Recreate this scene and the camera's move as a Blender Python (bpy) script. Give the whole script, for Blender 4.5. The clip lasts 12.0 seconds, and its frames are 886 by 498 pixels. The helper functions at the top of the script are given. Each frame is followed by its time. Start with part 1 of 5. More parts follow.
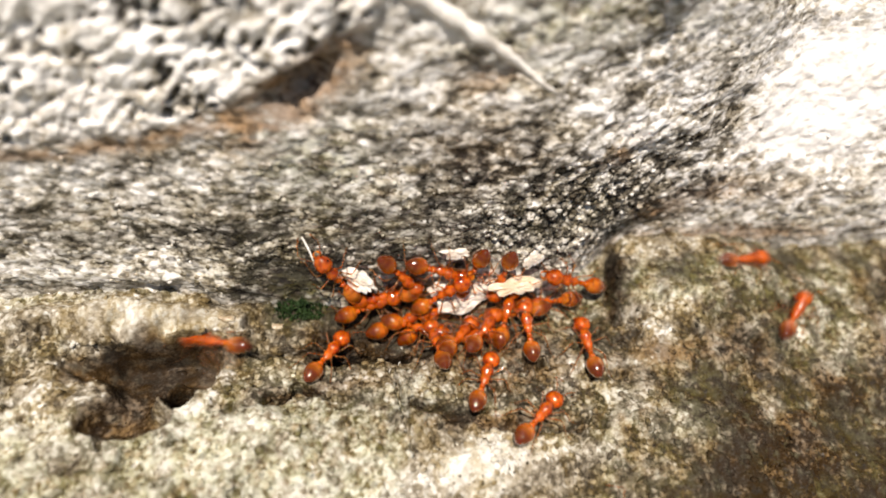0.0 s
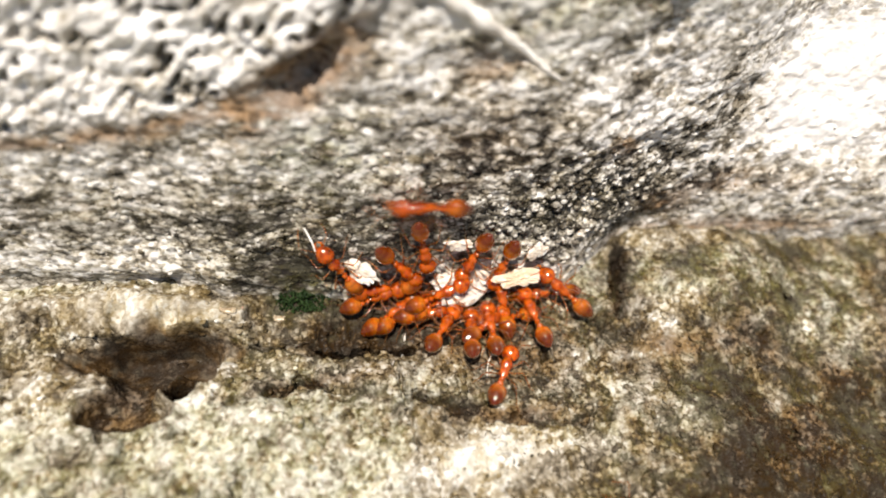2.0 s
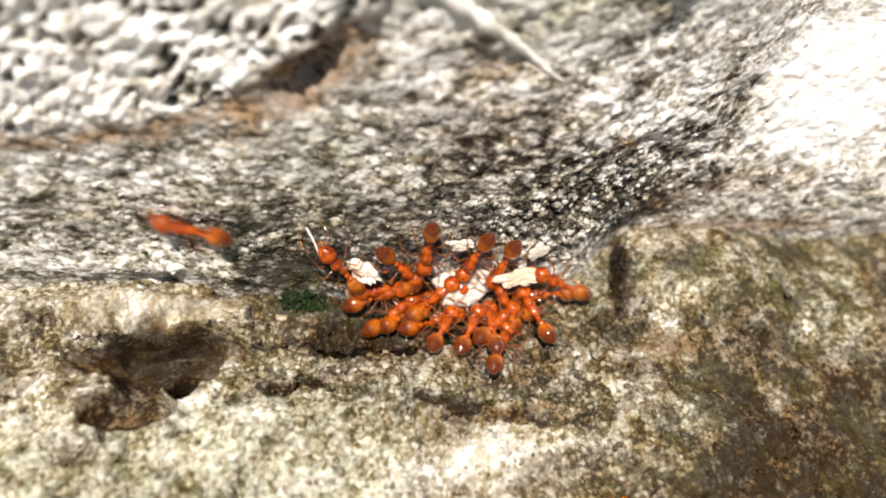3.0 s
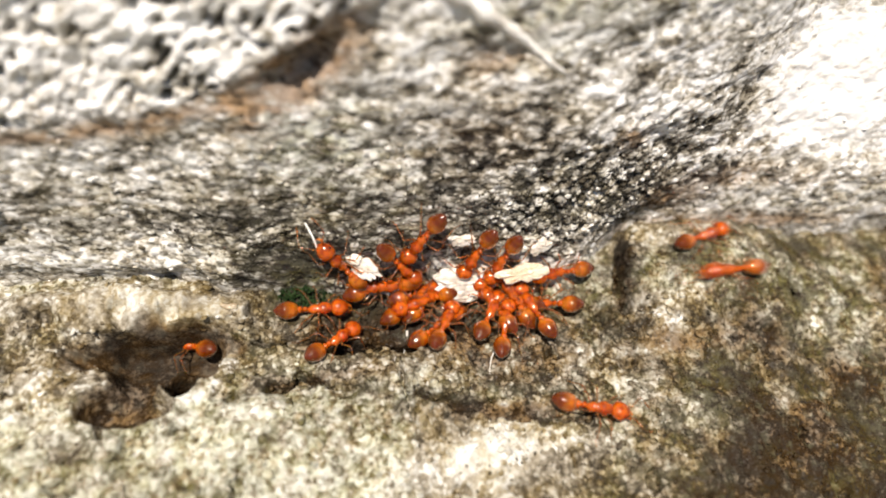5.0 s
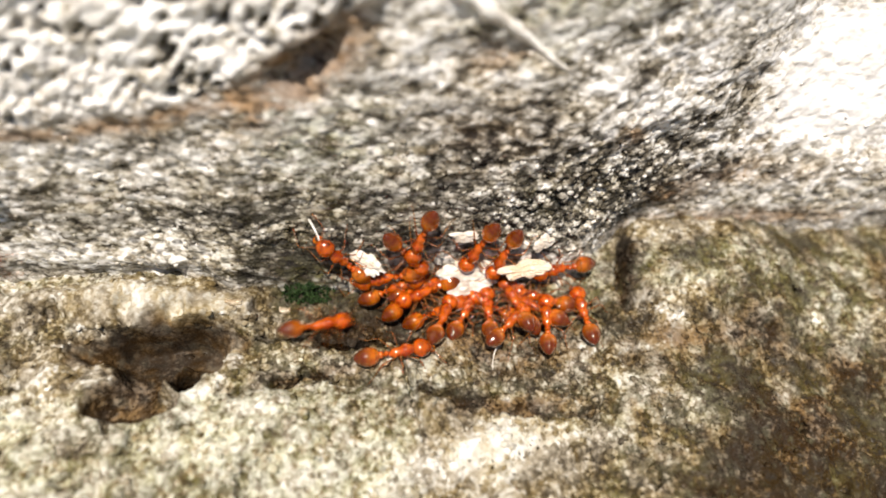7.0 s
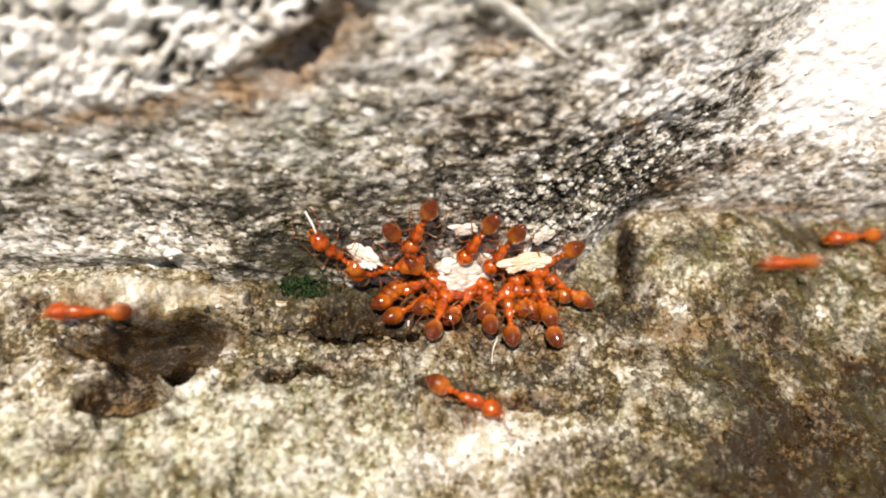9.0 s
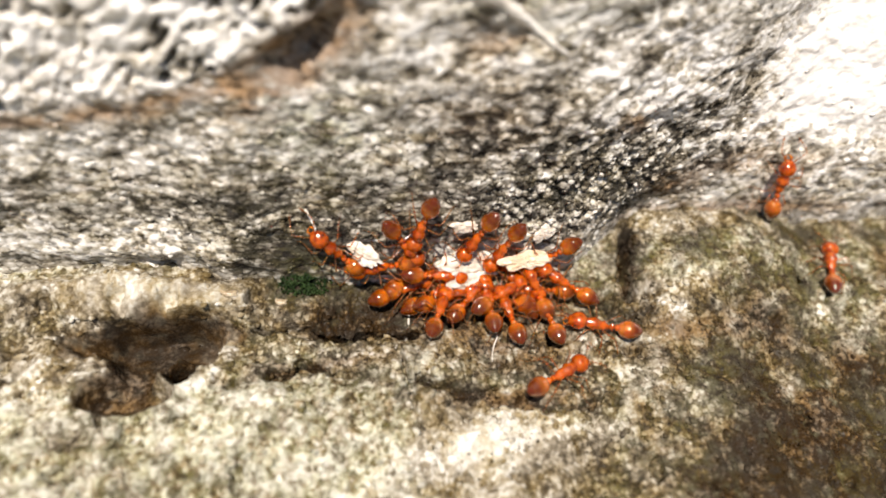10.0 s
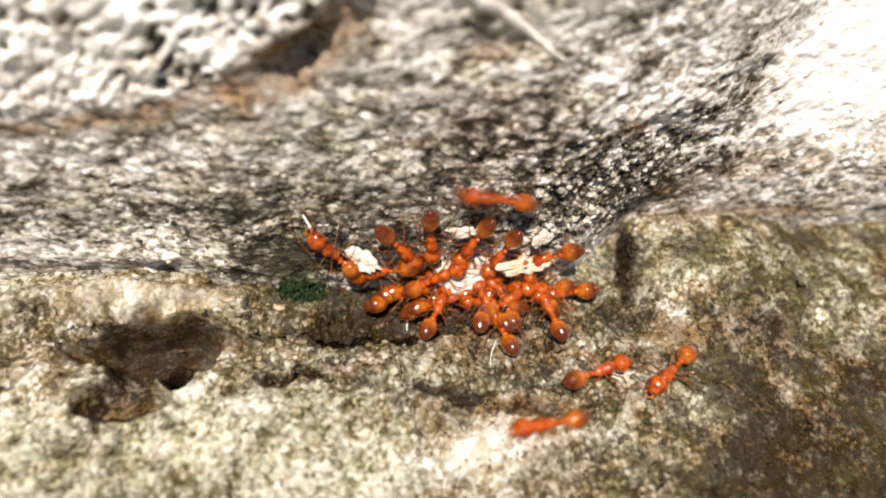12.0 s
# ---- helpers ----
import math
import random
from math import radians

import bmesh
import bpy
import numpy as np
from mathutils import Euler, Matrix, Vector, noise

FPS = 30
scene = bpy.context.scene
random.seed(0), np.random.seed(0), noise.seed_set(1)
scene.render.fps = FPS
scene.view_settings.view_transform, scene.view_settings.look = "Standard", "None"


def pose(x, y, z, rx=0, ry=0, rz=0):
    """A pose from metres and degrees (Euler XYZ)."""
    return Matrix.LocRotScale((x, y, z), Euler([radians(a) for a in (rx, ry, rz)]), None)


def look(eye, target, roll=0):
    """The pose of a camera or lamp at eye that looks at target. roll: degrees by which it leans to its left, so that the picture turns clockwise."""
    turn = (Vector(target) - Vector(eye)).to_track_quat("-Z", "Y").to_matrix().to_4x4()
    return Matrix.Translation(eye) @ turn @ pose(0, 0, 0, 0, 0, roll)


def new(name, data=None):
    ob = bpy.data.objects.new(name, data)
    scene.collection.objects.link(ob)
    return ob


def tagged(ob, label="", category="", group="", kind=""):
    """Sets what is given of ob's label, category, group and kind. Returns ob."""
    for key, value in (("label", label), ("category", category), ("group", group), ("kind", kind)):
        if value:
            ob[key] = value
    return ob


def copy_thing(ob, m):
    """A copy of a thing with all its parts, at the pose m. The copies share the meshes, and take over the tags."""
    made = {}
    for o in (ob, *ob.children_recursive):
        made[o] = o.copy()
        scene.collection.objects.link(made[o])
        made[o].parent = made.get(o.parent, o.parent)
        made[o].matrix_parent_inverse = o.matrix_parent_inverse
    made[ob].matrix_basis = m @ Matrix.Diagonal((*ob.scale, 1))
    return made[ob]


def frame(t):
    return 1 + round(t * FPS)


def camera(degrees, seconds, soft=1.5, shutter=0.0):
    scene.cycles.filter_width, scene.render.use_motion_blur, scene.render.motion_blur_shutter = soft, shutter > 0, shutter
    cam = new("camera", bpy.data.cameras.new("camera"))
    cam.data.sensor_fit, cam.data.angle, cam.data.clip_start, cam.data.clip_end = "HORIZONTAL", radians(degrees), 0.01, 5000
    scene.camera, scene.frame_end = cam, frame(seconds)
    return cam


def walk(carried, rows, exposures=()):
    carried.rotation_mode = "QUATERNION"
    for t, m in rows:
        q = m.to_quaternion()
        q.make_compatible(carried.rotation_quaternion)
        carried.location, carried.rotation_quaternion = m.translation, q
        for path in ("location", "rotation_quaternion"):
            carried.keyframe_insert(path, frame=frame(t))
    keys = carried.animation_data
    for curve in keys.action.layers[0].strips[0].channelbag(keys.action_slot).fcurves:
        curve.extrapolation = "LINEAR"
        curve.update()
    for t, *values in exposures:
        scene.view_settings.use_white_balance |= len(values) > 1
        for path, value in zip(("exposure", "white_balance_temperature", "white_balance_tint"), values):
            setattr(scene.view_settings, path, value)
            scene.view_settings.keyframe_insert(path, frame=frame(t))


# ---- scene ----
# One millimetre of the place is 0.001 in the world: everything here is a few centimetres across.
MM = 0.001
cam = camera(68, 12.0, soft=1.9, shutter=1.0)
cam.data.dof.use_dof = True
cam.data.dof.focus_distance = 29.6 * MM
cam.data.dof.aperture_fstop = 26.0


def mm(x, y, z, rx=0.0, ry=0.0, rz=0.0):
    """A pose in millimetres and degrees."""
    return pose(x * MM, y * MM, z * MM, rx, ry, rz)


walk(cam, [
    (0.0, mm(-4.129, -18.009, 26.791, 38.506, -5.540, -6.022)),
    (0.5, mm(-4.075, -17.928, 26.729, 38.460, -5.481, -6.031)),
    (1.0, mm(-4.060, -17.689, 26.429, 38.148, -5.457, -5.927)),
    (1.5, mm(-4.123, -17.811, 26.363, 38.094, -5.480, -5.919)),
    (2.0, mm(-4.306, -17.974, 26.382, 38.192, -5.647, -6.059)),
    (2.5, mm(-4.292, -17.889, 26.509, 38.078, -5.637, -6.015)),
    (3.0, mm(-4.373, -18.083, 26.486, 38.217, -5.637, -5.986)),
    (5.0, mm(-4.076, -17.805, 26.178, 37.715, -5.168, -5.725)),
    (5.5, mm(-4.185, -17.957, 26.303, 37.740, -5.162, -5.717)),
    (6.0, mm(-4.076, -17.865, 26.230, 37.588, -5.021, -5.671)),
    (6.5, mm(-4.109, -17.935, 26.181, 37.626, -5.041, -5.694)),
    (7.0, mm(-4.177, -17.933, 26.269, 37.478, -5.079, -5.659)),
    (9.0, mm(-3.958, -17.838, 25.830, 37.190, -4.890, -5.579)),
    (9.5, mm(-3.986, -17.906, 25.791, 37.274, -4.929, -5.619)),
    (10.0, mm(-4.006, -17.902, 25.719, 37.249, -4.968, -5.613)),
    (10.5, mm(-3.942, -17.865, 25.642, 37.243, -4.915, -5.564)),
    (11.0, mm(-4.056, -17.949, 25.612, 37.326, -4.993, -5.591)),
    (11.5, mm(-4.157, -17.998, 25.816, 37.448, -5.063, -5.624)),
    (12.0, mm(-3.848, -17.676, 25.883, 37.162, -4.832, -5.574)),
], exposures=[(0.0, 0.62, 6680, 11), (2.5, 0.71, 6520, 10), (5.5, 0.71, 6520, 10), (7.0, 0.70, 6560, 10), (9.5, 0.69, 6660, 11), (12.0, 0.68, 6660, 11)])

# ---- light: high sun and open sky ----
SUN = Vector((-0.14, -0.24, 0.95)).normalized()
world = bpy.data.worlds.new("world")
scene.world = world
world.use_nodes = True
wn = world.node_tree
sky = wn.nodes.new("ShaderNodeTexSky")
sky.sky_type = "NISHITA"
sky.sun_disc = False
sky.sun_elevation = math.asin(SUN.z)
sky.sun_rotation = math.atan2(SUN.x, SUN.y)
wn.links.new(sky.outputs["Color"], wn.nodes["Background"].inputs["Color"])
wn.nodes["Background"].inputs["Strength"].default_value = 0.042
sun = new("sun", bpy.data.lights.new("sun", "SUN"))
sun.data.energy = 4.6
sun.data.angle = radians(0.6)
sun.data.color = (1.0, 0.918, 0.82)
sun.matrix_world = look(SUN * 0.3, (0, 0, 0))

# ---- relief: noise in millimetres ----
def lattice(ix, iy, seed):
    h = (ix.astype(np.int64) * 374761393 + iy.astype(np.int64) * 668265263 + seed * 982451653) & 0x7FFFFFFF
    h = ((h ^ (h >> 13)) * 1274126177) & 0x7FFFFFFF
    h = ((h ^ (h >> 16)) * 668265263) & 0x7FFFFFFF
    return ((h ^ (h >> 15)) & 0xFFFF) / 65535.0


def value_noise(x, y, seed):
    ix, iy = np.floor(x), np.floor(y)
    fx, fy = x - ix, y - iy
    fx, fy = fx * fx * (3 - 2 * fx), fy * fy * (3 - 2 * fy)
    a, b = lattice(ix, iy, seed), lattice(ix + 1, iy, seed)
    c, d = lattice(ix, iy + 1, seed), lattice(ix + 1, iy + 1, seed)
    return (a * (1 - fx) + b * fx) * (1 - fy) + (c * (1 - fx) + d * fx) * fy


def fbm(x, y, size, seed, octaves=4, gain=0.5):
    """Noise from -1 to 1 whose largest lumps are about size mm across."""
    total, amp, norm, k = 0.0, 1.0, 0.0, 1.0 / size
    for o in range(octaves):
        total = total + amp * (value_noise(x * k + 17.3 * o, y * k - 9.1 * o, seed + o) * 2 - 1)
        norm, amp, k = norm + amp, amp * gain, k * 2.03
    return total / norm


def grains(x, y, size, seed):
    """Rounded grains about size mm across: 1 on their tops, 0 in the joints."""
    u, v = x / size, y / size
    iu, iv = np.floor(u), np.floor(v)
    best = np.full(np.shape(u), 9.0)
    for du in (-1, 0, 1):
        for dv in (-1, 0, 1):
            cx, cy = iu + du, iv + dv
            px, py = cx + lattice(cx, cy, seed), cy + lattice(cx, cy, seed + 5)
            best = np.minimum(best, (u - px) ** 2 + (v - py) ** 2)
    return np.clip(1 - best * 1.3, 0, 1)


def step(a, b, x):
    t = np.clip((x - a) / (b - a), 0, 1)
    return t * t * (3 - 2 * t)


def hump(x, y, cx, cy, rx, ry, turn=0.0):
    c, s = math.cos(radians(turn)), math.sin(radians(turn))
    u, v = (x - cx) * c + (y - cy) * s, -(x - cx) * s + (y - cy) * c
    return np.exp(-(u / rx) ** 2 - (v / ry) ** 2)


def segment(x, y, ax, ay, bx, by):
    """Distance from the line a to b."""
    dx, dy = bx - ax, by - ay
    t = np.clip(((x - ax) * dx + (y - ay) * dy) / (dx * dx + dy * dy), 0, 1)
    return np.hypot(x - ax - t * dx, y - ay - t * dy)


def near_view(x, y):
    """1 where the fine relief belongs, fading to 0 far outside."""
    return 1 - step(30, 60, np.hypot(x, y))


def cavity(x, y):
    """0 outside the hollow at the foot of the wall, 1 well inside."""
    wx = x + 0.9 * fbm(x, y, 1.5, 61, 4)
    wy = y + 0.7 * fbm(x, y, 1.3, 67, 4)
    a = 1 - np.hypot((wx + 12.6) / 4.1, (wy + 3.0) / 1.75)
    b = 1 - np.hypot((wx + 13.4) / 1.9, (wy + 5.4) / 1.55)
    c = 1 - np.hypot((wx + 13.4) / 1.9, (wy + 3.9) / 1.6)
    return np.clip(np.maximum(np.maximum(a, b), c), 0, 1)


def grooves(x, y):
    """1 in the crumbly furrows in front of the ants."""
    w = 0.25 * fbm(x, y, 0.9, 71, 3) + 0.35 * fbm(x, y, 0.7, 77, 3)
    g = np.minimum(segment(x, y + w, -9.4, -5.6, -6.6, -4.5), segment(x, y + w, -6.6, -4.5, -2.8, -6.1))
    g = np.exp(-(g / 0.20) ** 2) * (0.25 + 0.75 * step(-0.3, 0.3, fbm(x, y, 1.1, 73, 2)))
    a = np.minimum(segment(x, y + w, -1.6, -5.8, 0.6, -6.5), segment(x, y + w, 0.6, -6.5, 5.8, -7.2))
    return g + 0.65 * np.exp(-(a / 0.26) ** 2)


def floor_z(x, y):
    """Height of the slab, mm."""
    z = 0.45 * fbm(x, y, 7.0, 11, 3)
    z = z + 1.5 * hump(x, y, 12.5, 0.6, 4.8, 3.4) - 1.3 * step(12, 22, x) * step(-2, -8, y)
    z = z + 0.7 * hump(x, y, -7, -7, 4, 2.2) + 0.7 * hump(x, y, -2.6, -4.9, 1.8, 1.2)
    # pale lip along the wall, and the hollow under it
    z = z + 0.75 * step(-7.2, -9.2, x) * hump(x * 0, y + 0.05 * (x + 14), 0, -0.85, 1, 0.85)
    cav = cavity(x, y)
    z = z - 2.1 * step(0.0, 0.50, cav) * (1 - 0.38 * step(-1.8, -4.8, y))
    z = z + 0.45 * hump(x, y, -11.2, -4.9, 1.1, 0.9) - 4.2 * np.exp(-(np.hypot(x + 11.45, y + 4.75) / 0.50) ** 4)
    z = z + 0.8 * hump(x, y, -9.95, -3.5, 0.45, 0.55) + 0.5 * hump(x, y, -12.1, -5.1, 0.7, 0.3)
    # crack running from the hollow under the feeding ants
    w = 0.25 * fbm(x, y, 0.9, 71, 3)
    c = np.minimum(segment(x, y + w, -8.6, -2.6, -6.0, -2.8), segment(x, y + w, -6.0, -2.8, 0.2, -2.9))
    z = z - 2.6 * (0.22 + 0.78 * step(-6.6, -4.6, x)) * np.exp(-(c / (0.48 - 0.3 * step(-6.2, -8.5, x) - 0.25 * step(-1.5, 0.5, x))) ** 4)
    z = z - 0.8 * np.exp(-(np.minimum(segment(x + w, y, -2.35, -4.1, -2.0, -6.4), segment(x, y + w, -2.0, -6.4, -1.7, -8.0) + 0.08) / 0.13) ** 2)
    z = z - 1.0 * grooves(x, y)
    # dark cleft beside the wall's corner
    z = z - 1.5 * np.exp(-(segment(x + 1.6 * w, y, 8.6, -1.9, 9.4, 1.6) / 0.24) ** 2) * (0.45 + 0.55 * step(-0.25, 0.15, fbm(x, y, 1.3, 221, 2)))
    z = z - 1.3 * hump(x, y, 7.7, -2.1, 0.45, 0.36)
    # hollow in which the feeding ants stand
    z = z - 1.1 * hump(x, y, -0.8, -1.6, 5.4, 1.2)
    fine = near_view(x, y)
    bowl = step(0.05, 0.25, cav)
    z = z + fine * (0.46 * (1 - 0.5 * bowl) * fbm(x, y, 1.4, 19, 3) + 0.16 * (1 - 0.85 * bowl) * fbm(x, y, 0.6, 23, 3))
    crumb = 0.35 + 0.65 * step(-0.3, 0.3, fbm(x, y, 3.0, 151, 2))
    z = z + fine * crumb * (0.15 * grains(x + 0.2 * fbm(x, y, 0.5, 153, 2), y, 0.62, 157)) * (1 - 0.9 * bowl)
    z = z + fine * 0.07 * grains(x + 0.1 * fbm(x, y, 0.4, 163, 2), y, 0.30, 167) * (1 - step(0.05, 0.3, cav))
    z = z - fine * 0.6 * (1 - bowl) * step(0.35, 0.65, fbm(x, y, 1.1, 97, 3))
    return z


def lip_side(x, s):
    """Distance above the lower edge of the porous crust, mm."""
    edge = 8.6 + 0.9 * step(-18, -11, x) + 1.2 * step(-12, -8, x) + 3.2 * step(-9.0, -3.2, x) + 5 * step(-3.4, -1.5, x)
    return (s - edge + 0.35 * fbm(x, s, 1.5, 83, 3)) * 0.8


def crust_pits(x, s):
    """1 in the dark holes of the porous crust; they run up and to the side."""
    w = 0.3 * fbm(x, s, 0.6, 37, 2)
    u, v = (x + s) * 0.50 + w, (s - x) * 0.90 + w
    return step(0.74, 0.96, grains(u, v, 0.62, 145)) * step(-0.35, 0.20, fbm(x, s, 1.3, 39, 2))


def crust_fibres(x, s):
    """Fine ridges of the crust, running the way of its holes."""
    return fbm((x + s) * 0.30, (s - x) * 0.9, 0.30, 141, 3)


def knobs(x, s):
    """1 in the belt of black nodules low on the rock face."""
    w = 0.5 * fbm(x, s, 1.6, 181, 3)
    return np.clip(1.3 * hump(x, s + w, 4.2, 4.5, 3.0, 1.2, -4) + 1.3 * hump(x, s + w, 8.0, 4.9, 2.8, 1.6, -22) + 0.7 * hump(x, s + w, 4.6, 3.2, 3.6, 0.8) + 0.5 * hump(x, s, -8.5, 3.4, 4.0, 1.0), 0, 1)


def wall_spots(x, s):
    """Dark pits set close together, higher up on the rock face."""
    g = grains(x + 0.15 * fbm(x, s, 0.6, 193, 2), s, 0.72, 197)
    where = 0.62 * hump(x, s, 11.5, 8.5, 5.5, 4.0) + 0.7 * hump(x, s, 4.5, 7.0, 5.0, 2.4) + 0.6 * hump(x, s, 15, 5.5, 5, 1.2)
    return step(0.66, 0.90, g) * np.clip(where, 0, 1)


def wall_h(x, s):
    """How far the rock face stands out, mm; s is the height along it."""
    h = 0.5 * fbm(x, s, 6.0, 31, 3)
    up = step(1.5, 5.0, s)
    h = h - 2.7 * ((1 - up) * step(5.2, 10.5, x) + up * step(2.0, 15.0, x)) - 0.55 * step(-9, -15, x)
    h = h - 0.24 * step(11, 17.5, x) * np.clip(s - 4.5, 0, 14)
    d = lip_side(x, s)
    h = h + (0.14 + 0.26 * step(-8.5, -5, x)) * step(-0.15, 0.5, d) + 0.15 * step(0.4, 4, d) + 0.25 * hump(x, s, -6.6, 12.8, 2.2, 1.2, 40)
    h = h - 0.95 * hump(x, s, -5.5, 11.95, 1.15, 0.62, 42) - 0.3 * hump(x, s, 0.2, 11.6, 1.8, 1.2)
    h = h + 0.15 * hump(x, s, 5, 9.5, 2.5, 2.0) + 0.25 * hump(x, s, 9, 8.5, 4, 3)
    # small ledge with a dark gap above the pale lip
    gap = segment(x, s + 0.45 * fbm(x, s, 1.6, 91, 3), -18.5, 0.75, -12.5, 0.55)
    h = h - 0.8 * np.exp(-(gap / 0.24) ** 2) * step(-0.05, 0.40, fbm(x, s * 0.4, 2.2, 95, 2)) + 0.35 * hump(x, s, -14, 1.6, 5, 0.7)
    fine = near_view(x, s)
    crust = step(0.0, 0.5, d)
    h = h - fine * (0.40 * crust_pits(x, s) * crust - 0.17 * crust_fibres(x, s) * crust + 0.10 * wall_spots(x, s))
    h = h + fine * 0.36 * knobs(x, s) * (grains(x + 0.12 * fbm(x, s, 0.5, 183, 2), s, 0.36, 187) - 0.5)
    h = h + fine * ((0.15 + 0.01 * crust) * fbm(x * 0.8, s * 1.15, 1.0, 41, 3) + 0.085 * fbm(x, s, 0.55, 43, 3))
    crumb = (0.35 + 0.65 * step(-0.3, 0.3, fbm(x, s, 3.0, 171, 2)))
    h = h + fine * crumb * (0.085 * grains(x * 0.8 + 0.15 * fbm(x, s, 0.5, 173, 2), s, 0.42, 177))
    return h


WALL_OUT = np.array((0.0, -0.9903, 0.1389))
WALL_UP = np.array((0.0, 0.1389, 0.9903))


# ---- materials ----
def material(name):
    m = bpy.data.materials.new(name)
    m.use_nodes = True
    nt = m.node_tree
    return m, nt, nt.nodes["Principled BSDF"]


class Net:
    """Short names for the nodes of one material."""

    def __init__(self, nt):
        self.nt = nt

    def node(self, kind, **values):
        n = self.nt.nodes.new(kind)
        for key, value in values.items():
            n.inputs[key.replace("_", " ")].default_value = value
        return n

    def link(self, a, b):
        self.nt.links.new(a, b)

    def coords(self, stretch=(1, 1, 1)):
        tc = self.nt.nodes.new("ShaderNodeTexCoord")
        mp = self.nt.nodes.new("ShaderNodeMapping")
        mp.inputs["Scale"].default_value = [1000 * k for k in stretch]
        self.link(tc.outputs["Object"], mp.inputs["Vector"])
        return mp.outputs["Vector"]

    def noise(self, co, scale, detail=4.0, rough=0.55, distort=0.0):
        n = self.node("ShaderNodeTexNoise", Scale=scale, Detail=detail, Roughness=rough, Distortion=distort)
        self.link(co, n.inputs["Vector"])
        return n.outputs["Fac"]

    def cells(self, co, scale, feature="F1", random=1.0):
        n = self.node("ShaderNodeTexVoronoi", Scale=scale, Randomness=random)
        n.feature = feature
        self.link(co, n.inputs["Vector"])
        return n

    def attr(self, name):
        n = self.nt.nodes.new("ShaderNodeAttribute")
        n.attribute_name = name
        return n.outputs["Fac"]

    def math(self, op, a, b=0.0, clamp=False):
        n = self.nt.nodes.new("ShaderNodeMath")
        n.operation, n.use_clamp = op, clamp
        for k, v in enumerate((a, b)):
            if isinstance(v, (int, float)):
                n.inputs[k].default_value = v
            else:
                self.link(v, n.inputs[k])
        return n.outputs[0]

    def between(self, value, low, high):
        n = self.nt.nodes.new("ShaderNodeMapRange")
        n.interpolation_type = "SMOOTHSTEP"
        for k, v in ((0, value), (1, low), (2, high)):
            if isinstance(v, (int, float)):
                n.inputs[k].default_value = v
            else:
                self.link(v, n.inputs[k])
        return n.outputs[0]

    def mix(self, fac, a, b):
        n = self.nt.nodes.new("ShaderNodeMix")
        n.data_type = "RGBA"
        for k, v in ((0, fac), (6, a), (7, b)):
            if isinstance(v, (int, float)):
                n.inputs[k].default_value = v
            elif isinstance(v, tuple):
                n.inputs[k].default_value = (*v, 1.0)
            else:
                self.link(v, n.inputs[k])
        return n.outputs[2]

    def bump(self, height, strength, distance, under=None):
        n = self.node("ShaderNodeBump", Distance=distance)
        if isinstance(strength, (int, float)):
            n.inputs["Strength"].default_value = strength
        else:
            self.link(strength, n.inputs["Strength"])
        self.link(height, n.inputs["Height"])
        if under is not None:
            self.link(under, n.inputs["Normal"])
        return n.outputs["Normal"]


